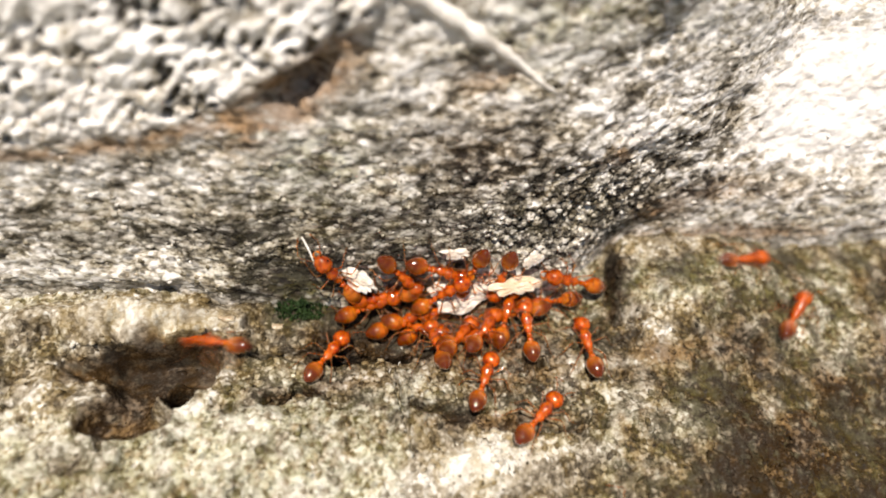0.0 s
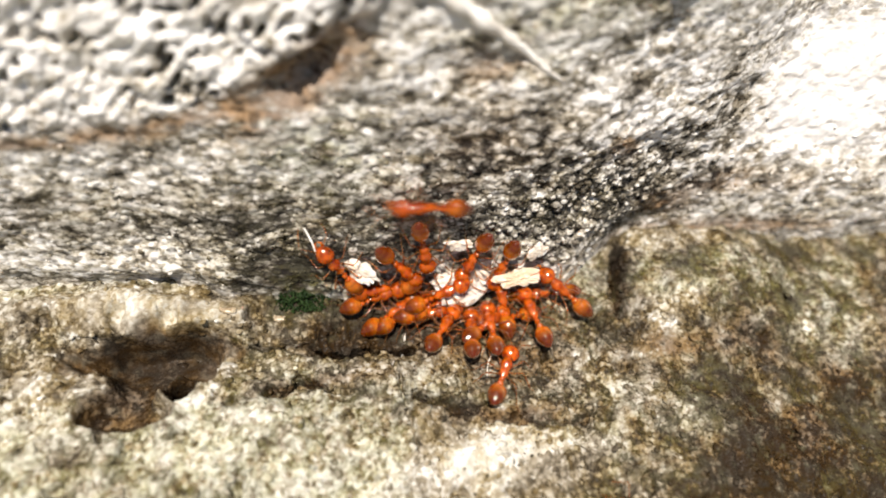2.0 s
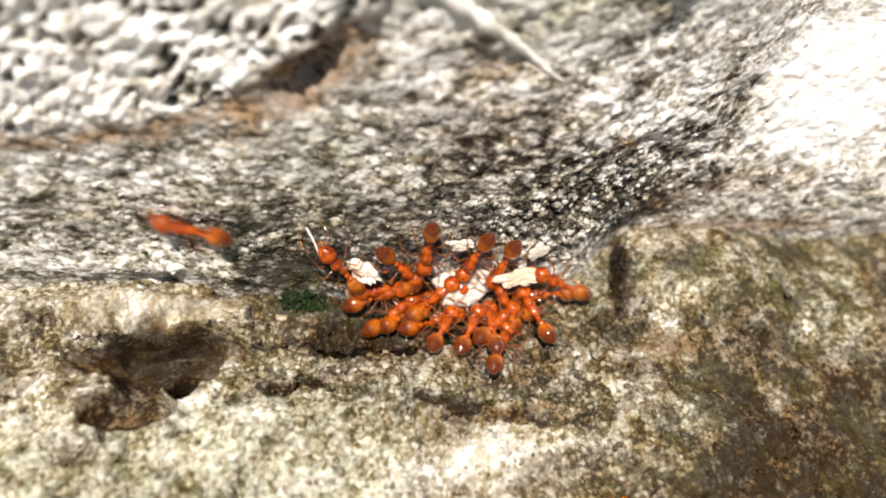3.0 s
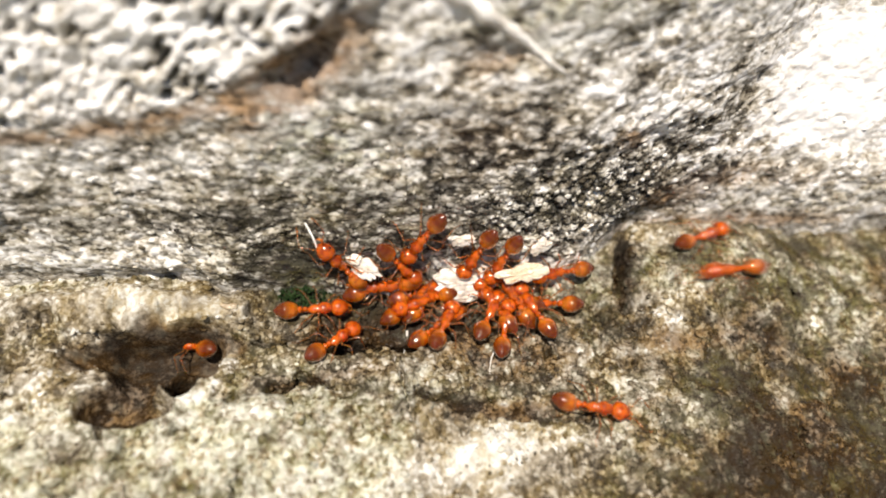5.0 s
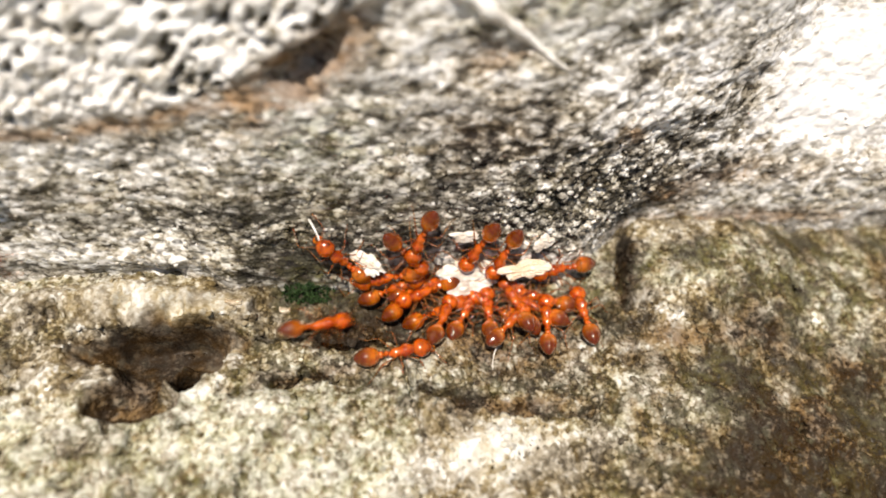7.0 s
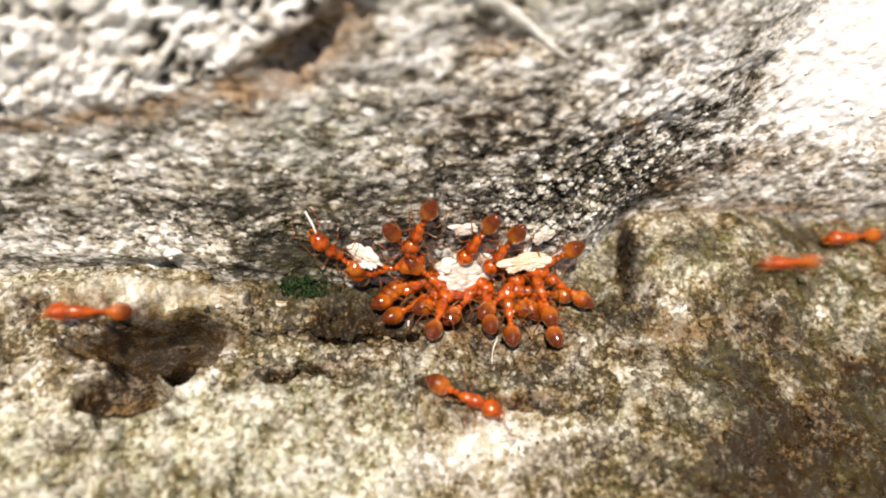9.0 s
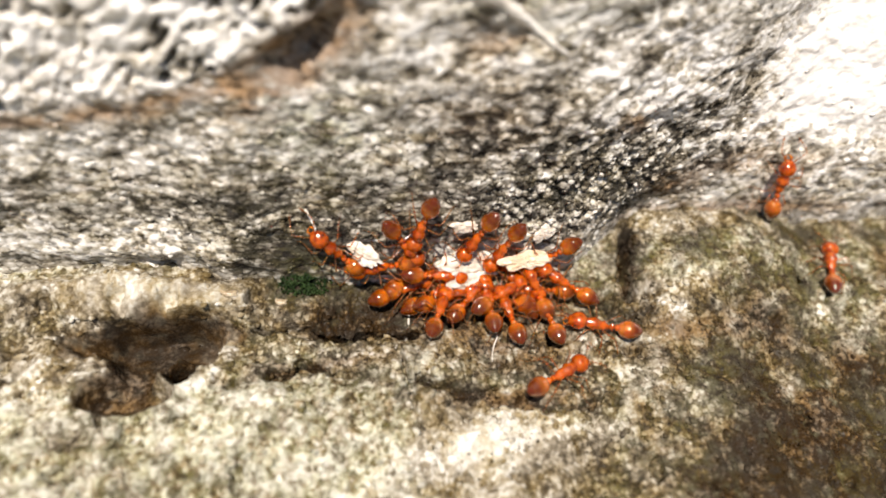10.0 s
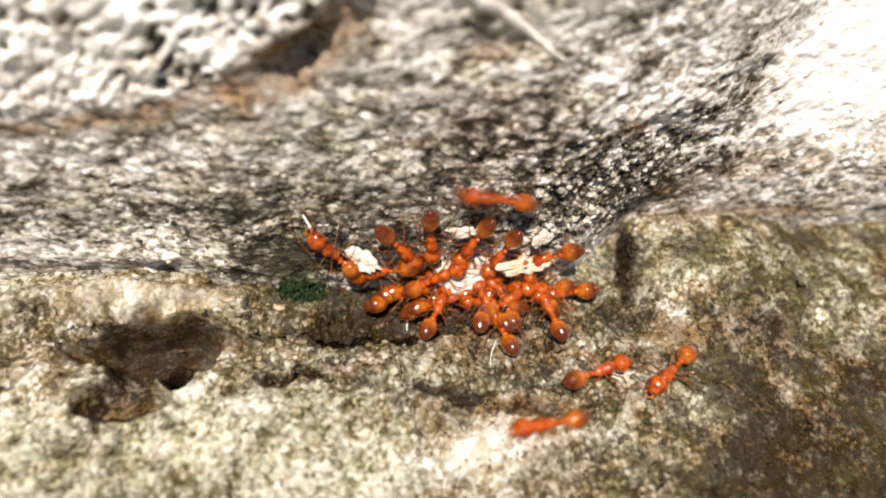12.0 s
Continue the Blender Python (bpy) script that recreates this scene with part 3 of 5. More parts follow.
def wall_masks(x, s):
    n = fbm(x, s, 2.5, 131, 4)
    d = lip_side(x, s)
    crust = step(-0.1, 0.3, d)
    bright = 1.7 * hump(x, s, 18.6, 8.9, 4.2, 3.5, 20) + 0.40 * hump(x, s, 9.0, 9.5, 4.0, 2.6) + 0.4 * hump(x, s, 13, 5.6, 3.0, 1.6) + 0.6 * hump(x, s, 1.1, 6.8, 0.7, 0.6) + 0.7 * hump(x, s, 6.0, 9.4, 0.8, 0.6) + 0.7 * hump(x, s, 9.8, 8.8, 1.4, 0.8)
    band = 1.0 * hump(x, s, -8.5, 4.0, 5.0, 1.8) + 0.9 * hump(x, s, -4.5, 5.4, 6.5, 1.4) + 0.7 * hump(x, s, -0.5, 3.3, 4.0, 1.3) + 1.5 * hump(x, s, 4.4, 4.4, 2.6, 1.0, -4) + 1.15 * hump(x, s, 8.0, 4.9, 2.6, 1.5, -22) + 1.7 * hump(x, s, 11.4, 3.5, 1.2, 0.7) - 1.4 * hump(x, s, 6.6, 4.9, 0.6, 0.5) + 0.45 * hump(x, s, -0.5, 3.2, 7.0, 1.1) + 0.3 * hump(x, s, 5.6, 3.4, 4.0, 0.9) + 1.7 * hump(x, s, -6.0, 1.5, 3.0, 1.6) + 1.2 * hump(x, s, -7.6, 1.0, 2.6, 1.2) + 0.9 * hump(x, s, 9.4, 2.0, 1.2, 1.4) + 0.9 * hump(x, s, 15.5, 1.5, 6.0, 0.5)
    band = band + 0.9 * hump(x, s, 14.5, 4.8, 5.0, 0.8)  + 0.4 * hump(x, s, 1.5, 8.2, 4.0, 1.6)
    # shade below the crust's edge, put into the tone; the brown is separate
    hollow_shade = hump(x, s, -5.5, 11.95, 1.4, 0.7, 42)
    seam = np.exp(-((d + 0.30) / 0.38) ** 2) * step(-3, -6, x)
    tone = 0.72 + 0.20 * n + 0.24 * crust + 0.36 * bright - 0.30 * band - 0.25 * hollow_shade - 0.10 * seam
    tone = tone + -0.14 * hump(x, s, -16, 4.2, 5.5, 2.2) + 0.14 * hump(x, s, -14, 7.2, 4, 1.0) + 0.12 * hump(x, s, 0.5, 9.5, 3, 1.6) + 0.25 * hump(x, s, 3.0, 4.6, 1.0, 0.7)
    tone = tone - 0.17 * hump(x, s, 13.8, 7.6, 3.0, 3.0) - 0.12 * hump(x, s, 20, 3.0, 5.0, 1.8) - 0.19 * hump(x, s, 1.8, 8.5, 3.0, 2.2) + 0.15 * hump(x, s, 8.5, 12.3, 4.5, 2.0) - 0.10 * hump(x, s, -6, 9, 4, 1.4) + 0.22 * hump(x, s, -2.4, 13.2, 1.8, 1.6)
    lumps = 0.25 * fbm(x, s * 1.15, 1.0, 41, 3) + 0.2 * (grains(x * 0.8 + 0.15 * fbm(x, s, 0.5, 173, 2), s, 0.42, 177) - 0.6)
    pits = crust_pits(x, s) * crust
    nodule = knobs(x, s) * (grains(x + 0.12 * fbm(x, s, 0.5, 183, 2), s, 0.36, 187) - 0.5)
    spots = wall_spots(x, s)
    far = step(35, 90, np.hypot(x, s))
    tone = tone * (1 - far) + far * (0.62 + 0.26 * fbm(x, s, 80, 311, 5))
    return {
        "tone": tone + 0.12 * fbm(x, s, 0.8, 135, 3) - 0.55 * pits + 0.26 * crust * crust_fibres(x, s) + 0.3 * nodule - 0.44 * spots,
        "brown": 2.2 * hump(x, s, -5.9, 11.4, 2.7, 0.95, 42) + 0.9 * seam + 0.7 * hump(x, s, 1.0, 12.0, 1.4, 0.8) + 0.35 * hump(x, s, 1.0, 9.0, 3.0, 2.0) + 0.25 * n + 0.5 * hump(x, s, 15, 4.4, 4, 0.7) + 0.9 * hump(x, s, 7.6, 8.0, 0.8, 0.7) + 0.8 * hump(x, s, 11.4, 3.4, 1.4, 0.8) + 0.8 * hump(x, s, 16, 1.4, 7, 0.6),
        "green": 0.15 + 0.4 * n + 1.3 * hump(x, s, -6.2, 0.7, 1.0, 0.8) + 0.6 * hump(x, s, -5.5, 8.2, 2.4, 1.8) + 0.5 * hump(x, s, 5, 14, 5, 2.0) - 0.6 * crust - 0.6 * bright,
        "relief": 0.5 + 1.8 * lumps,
        "dots": 0.95 - 0.85 * crust - 0.7 * np.clip(bright, 0, 1),
        # knobs vary more: pale specks painted as glints on the black nodules
        "vary": 1.0 + 0.8 * knobs(x, s) - 0.6 * np.clip(hump(x, s, 18.6, 8.9, 4.2, 3.5, 20) * 1.5, 0, 1),
        "gloss": 0.35 + 1.1 * knobs(x, s),
    }


PITCH = 0.07
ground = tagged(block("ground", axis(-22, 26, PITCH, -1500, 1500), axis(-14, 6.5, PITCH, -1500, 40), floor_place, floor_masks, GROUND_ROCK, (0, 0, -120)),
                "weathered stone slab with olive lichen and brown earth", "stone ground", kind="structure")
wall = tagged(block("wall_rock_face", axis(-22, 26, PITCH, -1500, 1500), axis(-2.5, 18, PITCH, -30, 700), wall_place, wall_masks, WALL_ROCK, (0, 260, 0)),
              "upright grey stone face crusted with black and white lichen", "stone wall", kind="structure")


# ---- building blocks ----
def part(name, bm, mat, parent, label=""):
    """Links a bmesh as one mesh object under a thing or a part."""
    me = bpy.data.meshes.new(name)
    bm.to_mesh(me)
    bm.free()
    me.materials.append(mat)
    for p in me.polygons:
        p.use_smooth = True
    ob = new(name, me)
    ob.parent = parent
    if label:
        tagged(ob, label)
    return ob


def blob(rx, ry, rz, shape=None, rings=14, segs=18):
    """A closed round body, long in x, in mm; shape(t) scales the section from rear (-1) to front (1)."""
    bm = bmesh.new()
    bmesh.ops.create_uvsphere(bm, u_segments=segs, v_segments=rings, radius=1.0)
    for v in bm.verts:
        x, y, z = v.co.z, v.co.x, v.co.y
        f = shape(x) if shape else 1.0
        v.co = Vector((x * rx, y * ry * f, z * rz * f)) * MM
    bmesh.ops.recalc_face_normals(bm, faces=bm.faces)
    return bm


def tube(bm, points, radii, sides=7):
    """A tapered limb through the points (mm), closed at both ends."""
    pts = [Vector(p) for p in points]
    rings = []
    for i, p in enumerate(pts):
        way = (pts[min(i + 1, len(pts) - 1)] - pts[max(i - 1, 0)]).normalized()
        side = way.cross(Vector((0.31, 0.22, 0.93)))
        if side.length < 0.1:
            side = way.cross(Vector((1, 0, 0)))
        side.normalize()
        other = way.cross(side)
        r = radii[i]
        rings.append([bm.verts.new((p + (side * math.cos(a) + other * math.sin(a)) * r) * MM) for a in (2 * math.pi * j / sides for j in range(sides))])
    for a, b in zip(rings, rings[1:]):
        for j in range(sides):
            bm.faces.new((a[j], a[(j + 1) % sides], b[(j + 1) % sides], b[j]))
    bm.faces.new(rings[0][::-1])
    bm.faces.new(rings[-1])
    return bm


# ---- loose grains on the stone ----
def granules(name, label, count, seed, us, vs, out, place, masks, mat, keep, small, big, shift):
    """Small broken grains half sunk into the stone, one object of many pieces; keep(u, v) is their density from 0 to 1."""
    rng = np.random.default_rng(seed)
    u, v = rng.uniform(*us, count), rng.uniform(*vs, count)
    hold = rng.uniform(0, 1, count) < keep(u, v)
    u, v = u[hold], v[hold]
    n = len(u)
    t = (1 + 5 ** 0.5) / 2
    ball = np.array([(-1, t, 0), (1, t, 0), (-1, -t, 0), (1, -t, 0), (0, -1, t), (0, 1, t), (0, -1, -t), (0, 1, -t), (t, 0, -1), (t, 0, 1), (-t, 0, -1), (-t, 0, 1)]) / math.hypot(1, t)
    tris = np.array([(0, 11, 5), (0, 5, 1), (0, 1, 7), (0, 7, 10), (0, 10, 11), (1, 5, 9), (5, 11, 4), (11, 10, 2), (10, 7, 6), (7, 1, 8),
                     (3, 9, 4), (3, 4, 2), (3, 2, 6), (3, 6, 8), (3, 8, 9), (4, 9, 5), (2, 4, 11), (6, 2, 10), (8, 6, 7), (9, 8, 1)])
    size = small + (big - small) * rng.uniform(0, 1, n) ** 2.5
    shape = ball[None] * (1 + rng.uniform(-0.28, 0.28, (n, 12, 1))) * (size[:, None] * rng.uniform(0.55, 1.5, (n, 3)))[:, None, :]
    a = rng.uniform(0, 2 * math.pi, n)
    b = rng.uniform(0, 2 * math.pi, n)
    for angle, i, j in ((a, 0, 1), (b, 1, 2)):
        c, d = np.cos(angle)[:, None], np.sin(angle)[:, None]
        p, q = shape[:, :, i].copy(), shape[:, :, j].copy()
        shape[:, :, i], shape[:, :, j] = c * p - d * q, d * p + c * q
    # flakes rather than balls: pressed flat against the stone
    out = np.array(out, dtype=float)
    shape = shape - 0.5 * (shape @ out)[:, :, None] * out
    co = (place(u, v) + np.outer(size * rng.uniform(-0.30, 0.15, n), out))[:, None, :] + shape
    faces = (np.arange(n)[:, None, None] * 12 + tris[None]).reshape(-1, 3)
    me = bpy.data.meshes.new(name)
    me.vertices.add(n * 12)
    me.vertices.foreach_set("co", (co * MM).ravel())
    me.loops.add(faces.size)
    me.loops.foreach_set("vertex_index", faces.ravel())
    me.polygons.add(len(faces))
    me.polygons.foreach_set("loop_start", np.arange(len(faces)) * 3)
    me.update(calc_edges=True)
    me.polygons.foreach_set("use_smooth", np.ones(len(faces), dtype=bool))
    values = masks(u, v)
    values["tone"] = values["tone"] + rng.uniform(*shift, n)
    values["vary"] = values["vary"] * 0.55
    values["dots"] = values["dots"] * 0
    for key, value in values.items():
        layer = me.attributes.new(key, "FLOAT", "POINT")
        layer.data.foreach_set("value", np.repeat(np.clip(value, 0, 1), 12).astype(np.float32))
    me.materials.append(mat)
    return tagged(new(name, me), label, "grit", kind="stuff")


granules("stone_grit", "pale and olive grit scattered over the stone slab", 20000, 5, (-20, 25), (-12, 1.5), (0, 0, 1), floor_place, floor_masks, GROUND_ROCK,
         lambda x, y: (0.25 + 0.75 * step(-0.2, 0.3, fbm(x, y, 1.6, 211, 3))) * (1 - 0.85 * step(0.02, 0.2, cavity(x, y))) * (1 - 0.6 * step(-8, -10, x) * hump(x * 0, y, 0, -0.4, 1, 0.9)) * (0.15 + 0.85 * hump(x, y, 2, -4, 11, 30)),
         0.035, 0.19, (-0.30, 0.17))
# pale end of the tone spread paints sparkle among the dark grains
granules("lichen_granules", "black and white lichen granules on the rock face", 22000, 9, (-20, 25), (0, 9.5), WALL_OUT, wall_place, wall_masks, WALL_ROCK,
         lambda x, s: np.clip(0.22 + 0.9 * knobs(x, s), 0, 1) * (0.15 + 0.85 * hump(x, s, 1, 3, 11, 30)) * step(10, 7, s) * (1 - 0.7 * step(14, 17, x) * step(3, 6, s)),
         0.035, 0.15, (-0.40, 0.24))


granules("dark_specks", "small black specks on the white bloom of the slab", 240, 21, (-3, 5), (-10.6, -6.6), (0, 0, 1), floor_place, floor_masks, GROUND_ROCK,
         lambda x, y: 0.9 * hump(x, y, 1.4, -8.5, 2.8, 1.6), 0.03, 0.095, (-0.95, -0.50))


# ---- ants ----
# The ant stands with its feet on z = 0 and looks along x; 3.1 mm long.
HIPS = ((0.34, 0.14), (0.16, 0.15), (-0.02, 0.14))
REACH = (48, 96, 142)


def leg_mesh(k):
    """Coxa, femur, tibia and foot of leg k, from its hip outwards along x."""
    long = (0.92, 0.95, 1.15)[k]
    bm = bmesh.new()
    tube(bm, [(0, 0, 0), (0.12, 0, -0.06), (0.20 * long, 0, 0.02), (0.52 * long, 0, 0.24), (0.60 * long, 0, 0.25),
              (0.74 * long, 0, 0.08), (0.98 * long, 0, -0.28), (1.10 * long, 0, -0.36), (1.30 * long, 0, -0.385)],
         [0.054, 0.046, 0.026, 0.034, 0.022, 0.024, 0.015, 0.011, 0.007])
    bmesh.ops.recalc_face_normals(bm, faces=bm.faces)
    return bm


def antenna_mesh(s):
    """Scape, bent elbow and clubbed whip."""
    bm = bmesh.new()
    tube(bm, [(0, 0, 0), (0.22, s * 0.18, 0.12), (0.44, s * 0.40, 0.16), (0.50, s * 0.45, 0.14), (0.66, s * 0.42, 0.02), (0.86, s * 0.34, -0.12), (1.02, s * 0.26, -0.22), (1.10, s * 0.22, -0.26)],
         [0.024, 0.019, 0.019, 0.016, 0.017, 0.021, 0.030, 0.011])
    bmesh.ops.recalc_face_normals(bm, faces=bm.faces)
    return bm


def make_ant(name, label):
    root = new(name)
    root.empty_display_size = 0.001
    tagged(root, label, "ant", "ants round the food")
    th = part("thorax", blob(0.57, 0.275, 0.28, lambda t: 0.80 + 0.30 * t - 0.13 * math.cos(8.5 * t + 0.9) * (1 - t * t), 20), SHELL, root)
    th.matrix_basis = mm(0.20, 0, 0.42, 0, -7, 0)
    waist = blob(0.11, 0.11, 0.17)
    two = blob(0.11, 0.14, 0.15)
    bmesh.ops.translate(two, verts=two.verts, vec=(-0.21 * MM, 0, 0.01 * MM))
    joined = bpy.data.meshes.new("joined")
    two.to_mesh(joined)
    two.free()
    waist.from_mesh(joined)
    bpy.data.meshes.remove(joined)
    part("waist", waist, SHELL, root).matrix_basis = mm(-0.36, 0, 0.42)
    g = part("gaster", blob(0.49, 0.35, 0.335, lambda t: (1.0 + 0.13 * t) * (1 - 0.22 * max(0.0, -t) ** 2) * (1 + 0.022 * ((1.9 - 1.9 * t) % 1.0)), 26, 24), GASTER, root, "glossy dark amber abdomen")
    g.matrix_basis = mm(-1.08, 0, 0.44, 0, 6, 0)
    head = part("head", blob(0.38, 0.335, 0.29, lambda t: 1.04 - 0.16 * t - 0.05 * t * t, 18, 22), SHELL, root)
    head.matrix_basis = mm(0.98, 0, 0.44, 0, 16, 0)
    for s in (-1, 1):
        e = part("eye", blob(0.060, 0.03, 0.055, None, 8, 10), EYE, head, "small black eye")
        e.matrix_basis = mm(0.06, s * 0.285, 0.10)
        j = bmesh.new()
        tube(j, [(0, 0, 0), (0.12, s * 0.03, -0.01), (0.20, -s * 0.05, -0.02), (0.23, -s * 0.11, -0.02)], [0.06, 0.055, 0.03, 0.01], 6)
        bmesh.ops.recalc_face_normals(j, faces=j.faces)
        part("mandible", j, GASTER, head, "dark brown jaw").matrix_basis = mm(0.32, s * 0.12, -0.06)
        a = part("antenna", antenna_mesh(s), LIMB, head, "thin orange feeler")
        a.matrix_basis = mm(0.24, s * 0.12, 0.12)
    for k in range(3):
        for s in (1, -1):
            leg = part("leg", leg_mesh(k), LIMB, root, "thin orange leg")
            leg.matrix_basis = mm(HIPS[k][0], s * HIPS[k][1], 0.385, 0, 0, s * REACH[k])
    return root


model = make_ant("ant", "glossy orange-red ant feeding on the white flakes")
model.scale = (1.18, 1.18, 1.18)
ants = [model] + [copy_thing(model, mm(0, 0, 0)) for _ in range(37 - 1)]
WALKERS = [12, 13, 14, 17, 18, 19, 20, 21, 22, 23, 24, 25, 26, 27]
for i in WALKERS:
    tagged(ants[i], "glossy orange-red ant walking over the stone")


def gait(a):
    """Swings legs and feelers: walkers briskly, feeding ants a little."""
    rng = random.Random(a * 7 + 3)
    busy = a in WALKERS
    beat, swing = (0.25, 17) if busy else (1.2, 6)
    legs = [o for o in ants[a].children if o.name.startswith("leg")]
    for n, leg in enumerate(legs):
        k, s = n // 2, 1 if n % 2 == 0 else -1
        first = (k + n) % 2
        spread = rng.uniform(-9, 9)
        rows = []
        for i in range(int(12 / beat) + 1):
            turn = swing * (1 if (i + first) % 2 else -1) * rng.uniform(0.6, 1.0) + spread
            rows.append((min(12.0, i * beat), mm(HIPS[k][0], s * HIPS[k][1], 0.385, 0, 0, s * (REACH[k] + turn))))
        rows.append((12.0, rows[-1][1])) if rows[-1][0] < 12 else None
        walk(leg, rows)
    head = [o for o in ants[a].children if o.name.startswith("head")][0]
    feelers = [o for o in head.children if o.name.startswith("antenna")]
    for n, feeler in enumerate(feelers):
        s = -1 if n == 0 else 1
        tempo = rng.uniform(0.35, 0.6)
        rows = [(min(12.0, i * tempo), mm(0.24, s * 0.12, 0.12, 0, rng.uniform(-8, 14), rng.uniform(-16, 16))) for i in range(int(12 / tempo) + 2)]
        walk(feeler, rows)


# ---- food and fibres ----
def flake(name, label, rx, ry, rz, seed, mat, m):
    """A torn, layered crumb with ragged edges and a wrinkled top."""
    bm = bmesh.new()
    bmesh.ops.create_icosphere(bm, subdivisions=5, radius=1.0)
    for v in bm.verts:
        d = v.co.normalized()
        flat = Vector((d.x, d.y, 0))
        n = noise.noise(flat * 1.2 + Vector((seed, 0, 0))) * 0.55 + noise.noise(flat * 2.9 + Vector((0, seed, 0))) * 0.24 + noise.noise(d * 6 + Vector((0, 0, seed))) * 0.08
        f = 1 + n
        fold = noise.noise(Vector((d.x * 2.6, d.y * 3.6, seed))) * 0.07 + abs(noise.noise(Vector((d.x * 4, d.y * 5, seed + 4)))) * 0.12
        v.co = Vector((d.x * rx * f, d.y * ry * f, d.z * rz * (1 + 0.5 * n) + fold * min(rx, 1.0))) * MM
    me = bpy.data.meshes.new(name)
    bm.to_mesh(me)
    bm.free()
    me.materials.append(mat)
    ob = new(name, me)
    ob.matrix_basis = m
    return tagged(ob, label, "food crumb", "white food crumbs")


flake("food_crumb", "torn white food flake under the feeding ants", 1.75, 0.85, 0.26, 5.6, FOOD, mm(1.00, -0.40, 0.85, 44, 0, 8))
flake("food_crumb", "cream strip of food gripped by ants", 1.1, 0.42, 0.20, 7.7, CREAM, mm(3.53, -0.67, 1.74, 45, -4, 12))
flake("food_crumb", "greyish white papery flake beside the ants", 0.85, 0.45, 0.14, 12.4, FOOD, mm(-3.79, -0.26, 1.97, 48, 10, -35))
flake("food_crumb", "small white flake on dark stone", 0.60, 0.28, 0.14, 17.9, FOOD, mm(0.65, 0.15, 3.27, 70, 0, -10))
flake("food_crumb", "small white flake on dark stone", 0.50, 0.36, 0.16, 23.3, FOOD, mm(4.33, -0.06, 2.98, 70, 0, 20))


# pale root lying on the rock face
def strand():
    bm = bmesh.new()
    pts, rad = [], []
    for i in range(25):
        t = i / 24
        x, s = -2.6 + 6.5 * t, 15.6 - 4.3 * t + 0.25 * math.sin(3 * t)
        x += 0.10 * noise.noise(Vector((t * 9, 0, 3)))
        h = float(wall_h(np.array([x]), np.array([s]))[0]) - 0.10
        pts.append(Vector((x, 0, 0)) + Vector(WALL_UP) * s + Vector(WALL_OUT) * h)
        rad.append((0.48 - 0.36 * t) * (1 + 0.45 * noise.noise(Vector((t * 14, 5, 1)))))
    tube(bm, pts, rad, 9)
    bmesh.ops.recalc_face_normals(bm, faces=bm.faces)
    me = bpy.data.meshes.new("root_fibre")
    bm.to_mesh(me)
    bm.free()
    me.materials.append(FIBRE)
    for p in me.polygons:
        p.use_smooth = True
    return tagged(new("root_fibre", me), "bleached dry root clinging to the stone face", "root")



def fibre(label, a, b, sag, thick, out, place):
    """A thin dry fibre lying on the stone from a to b, with a bow in it."""
    bm = bmesh.new()
    pts = []
    for i in range(13):
        t = i / 12
        u = a[0] + (b[0] - a[0]) * t + sag * math.sin(math.pi * t) + 0.05 * math.sin(7 * t)
        v = a[1] + (b[1] - a[1]) * t
        foot = place(np.array([u]), np.array([v]))[0]
        pts.append(Vector(foot) + Vector(out) * (thick + 0.45 * math.sin(math.pi * t)))
    # the fibre is stiff: it spans the dips under it
    for _ in range(6):
        pts = [pts[0]] + [(p + 2 * q + r) / 4 for p, q, r in zip(pts, pts[1:], pts[2:])] + [pts[-1]]
    tube(bm, pts, [thick * (1 - 0.55 * i / 12) for i in range(13)], 6)
    bmesh.ops.recalc_face_normals(bm, faces=bm.faces)
    me = bpy.data.meshes.new("dry_fibre")
    bm.to_mesh(me)
    bm.free()
    me.materials.append(FIBRE)
    return tagged(new("dry_fibre", me), label, "plant fibre")


fibre("thin bleached fibre hanging over the dark crack", (-1.75, -1.7), (-2.55, -4.2), 0.12, 0.045, (0, 0, 1), floor_place)
fibre("curved pale fibre on the dark stone face", (-6.2, 4.2), (-5.7, 2.4), 0.22, 0.05, WALL_OUT, wall_place)
fibre("short white fibre lying on the grit", (2.15, -3.5), (1.65, -4.9), -0.05, 0.04, (0, 0, 1), floor_place)


strand()

MOSS = plain_material("moss_green", (0.010, 0.020, 0.007), (0.032, 0.058, 0.018), 3.0, 0.25, 0.4)
HUSK = plain_material("pale_husk", (0.26, 0.18, 0.10), (0.50, 0.40, 0.27), 4.5, 0.22, 0.4, 0.4)


def moss_tuft(x, y, wide, deep, count):
    """A low cushion of short pointed leaflets."""
    rng = random.Random(77)
    bm = bmesh.new()
    for _ in range(count):
        a, r = rng.uniform(0, 2 * math.pi), rng.random() ** 0.6
        px, py = x + wide * r * math.cos(a), y + deep * r * math.sin(a)
        base = Vector(floor_place(np.array([px]), np.array([py]))[0]) - Vector((0, 0, 0.05))
        tall = rng.uniform(0.30, 0.70) * (1.15 - 0.6 * r)
        bend = Vector((rng.uniform(-0.4, 0.4), rng.uniform(-0.55, 0.15), 0)) * tall
        tube(bm, [base, base + bend * 0.3 + Vector((0, 0, tall * 0.55)), base + bend + Vector((0, 0, tall))], [0.04, rng.uniform(0.045, 0.075), 0.008], 5)
    bmesh.ops.recalc_face_normals(bm, faces=bm.faces)
    me = bpy.data.meshes.new("moss_tuft")
    bm.to_mesh(me)
    bm.free()
    me.materials.append(MOSS)
    for p in me.polygons:
        p.use_smooth = True
    return tagged(new("moss_tuft", me), "dark green moss tuft at the foot of the stone face", "moss")


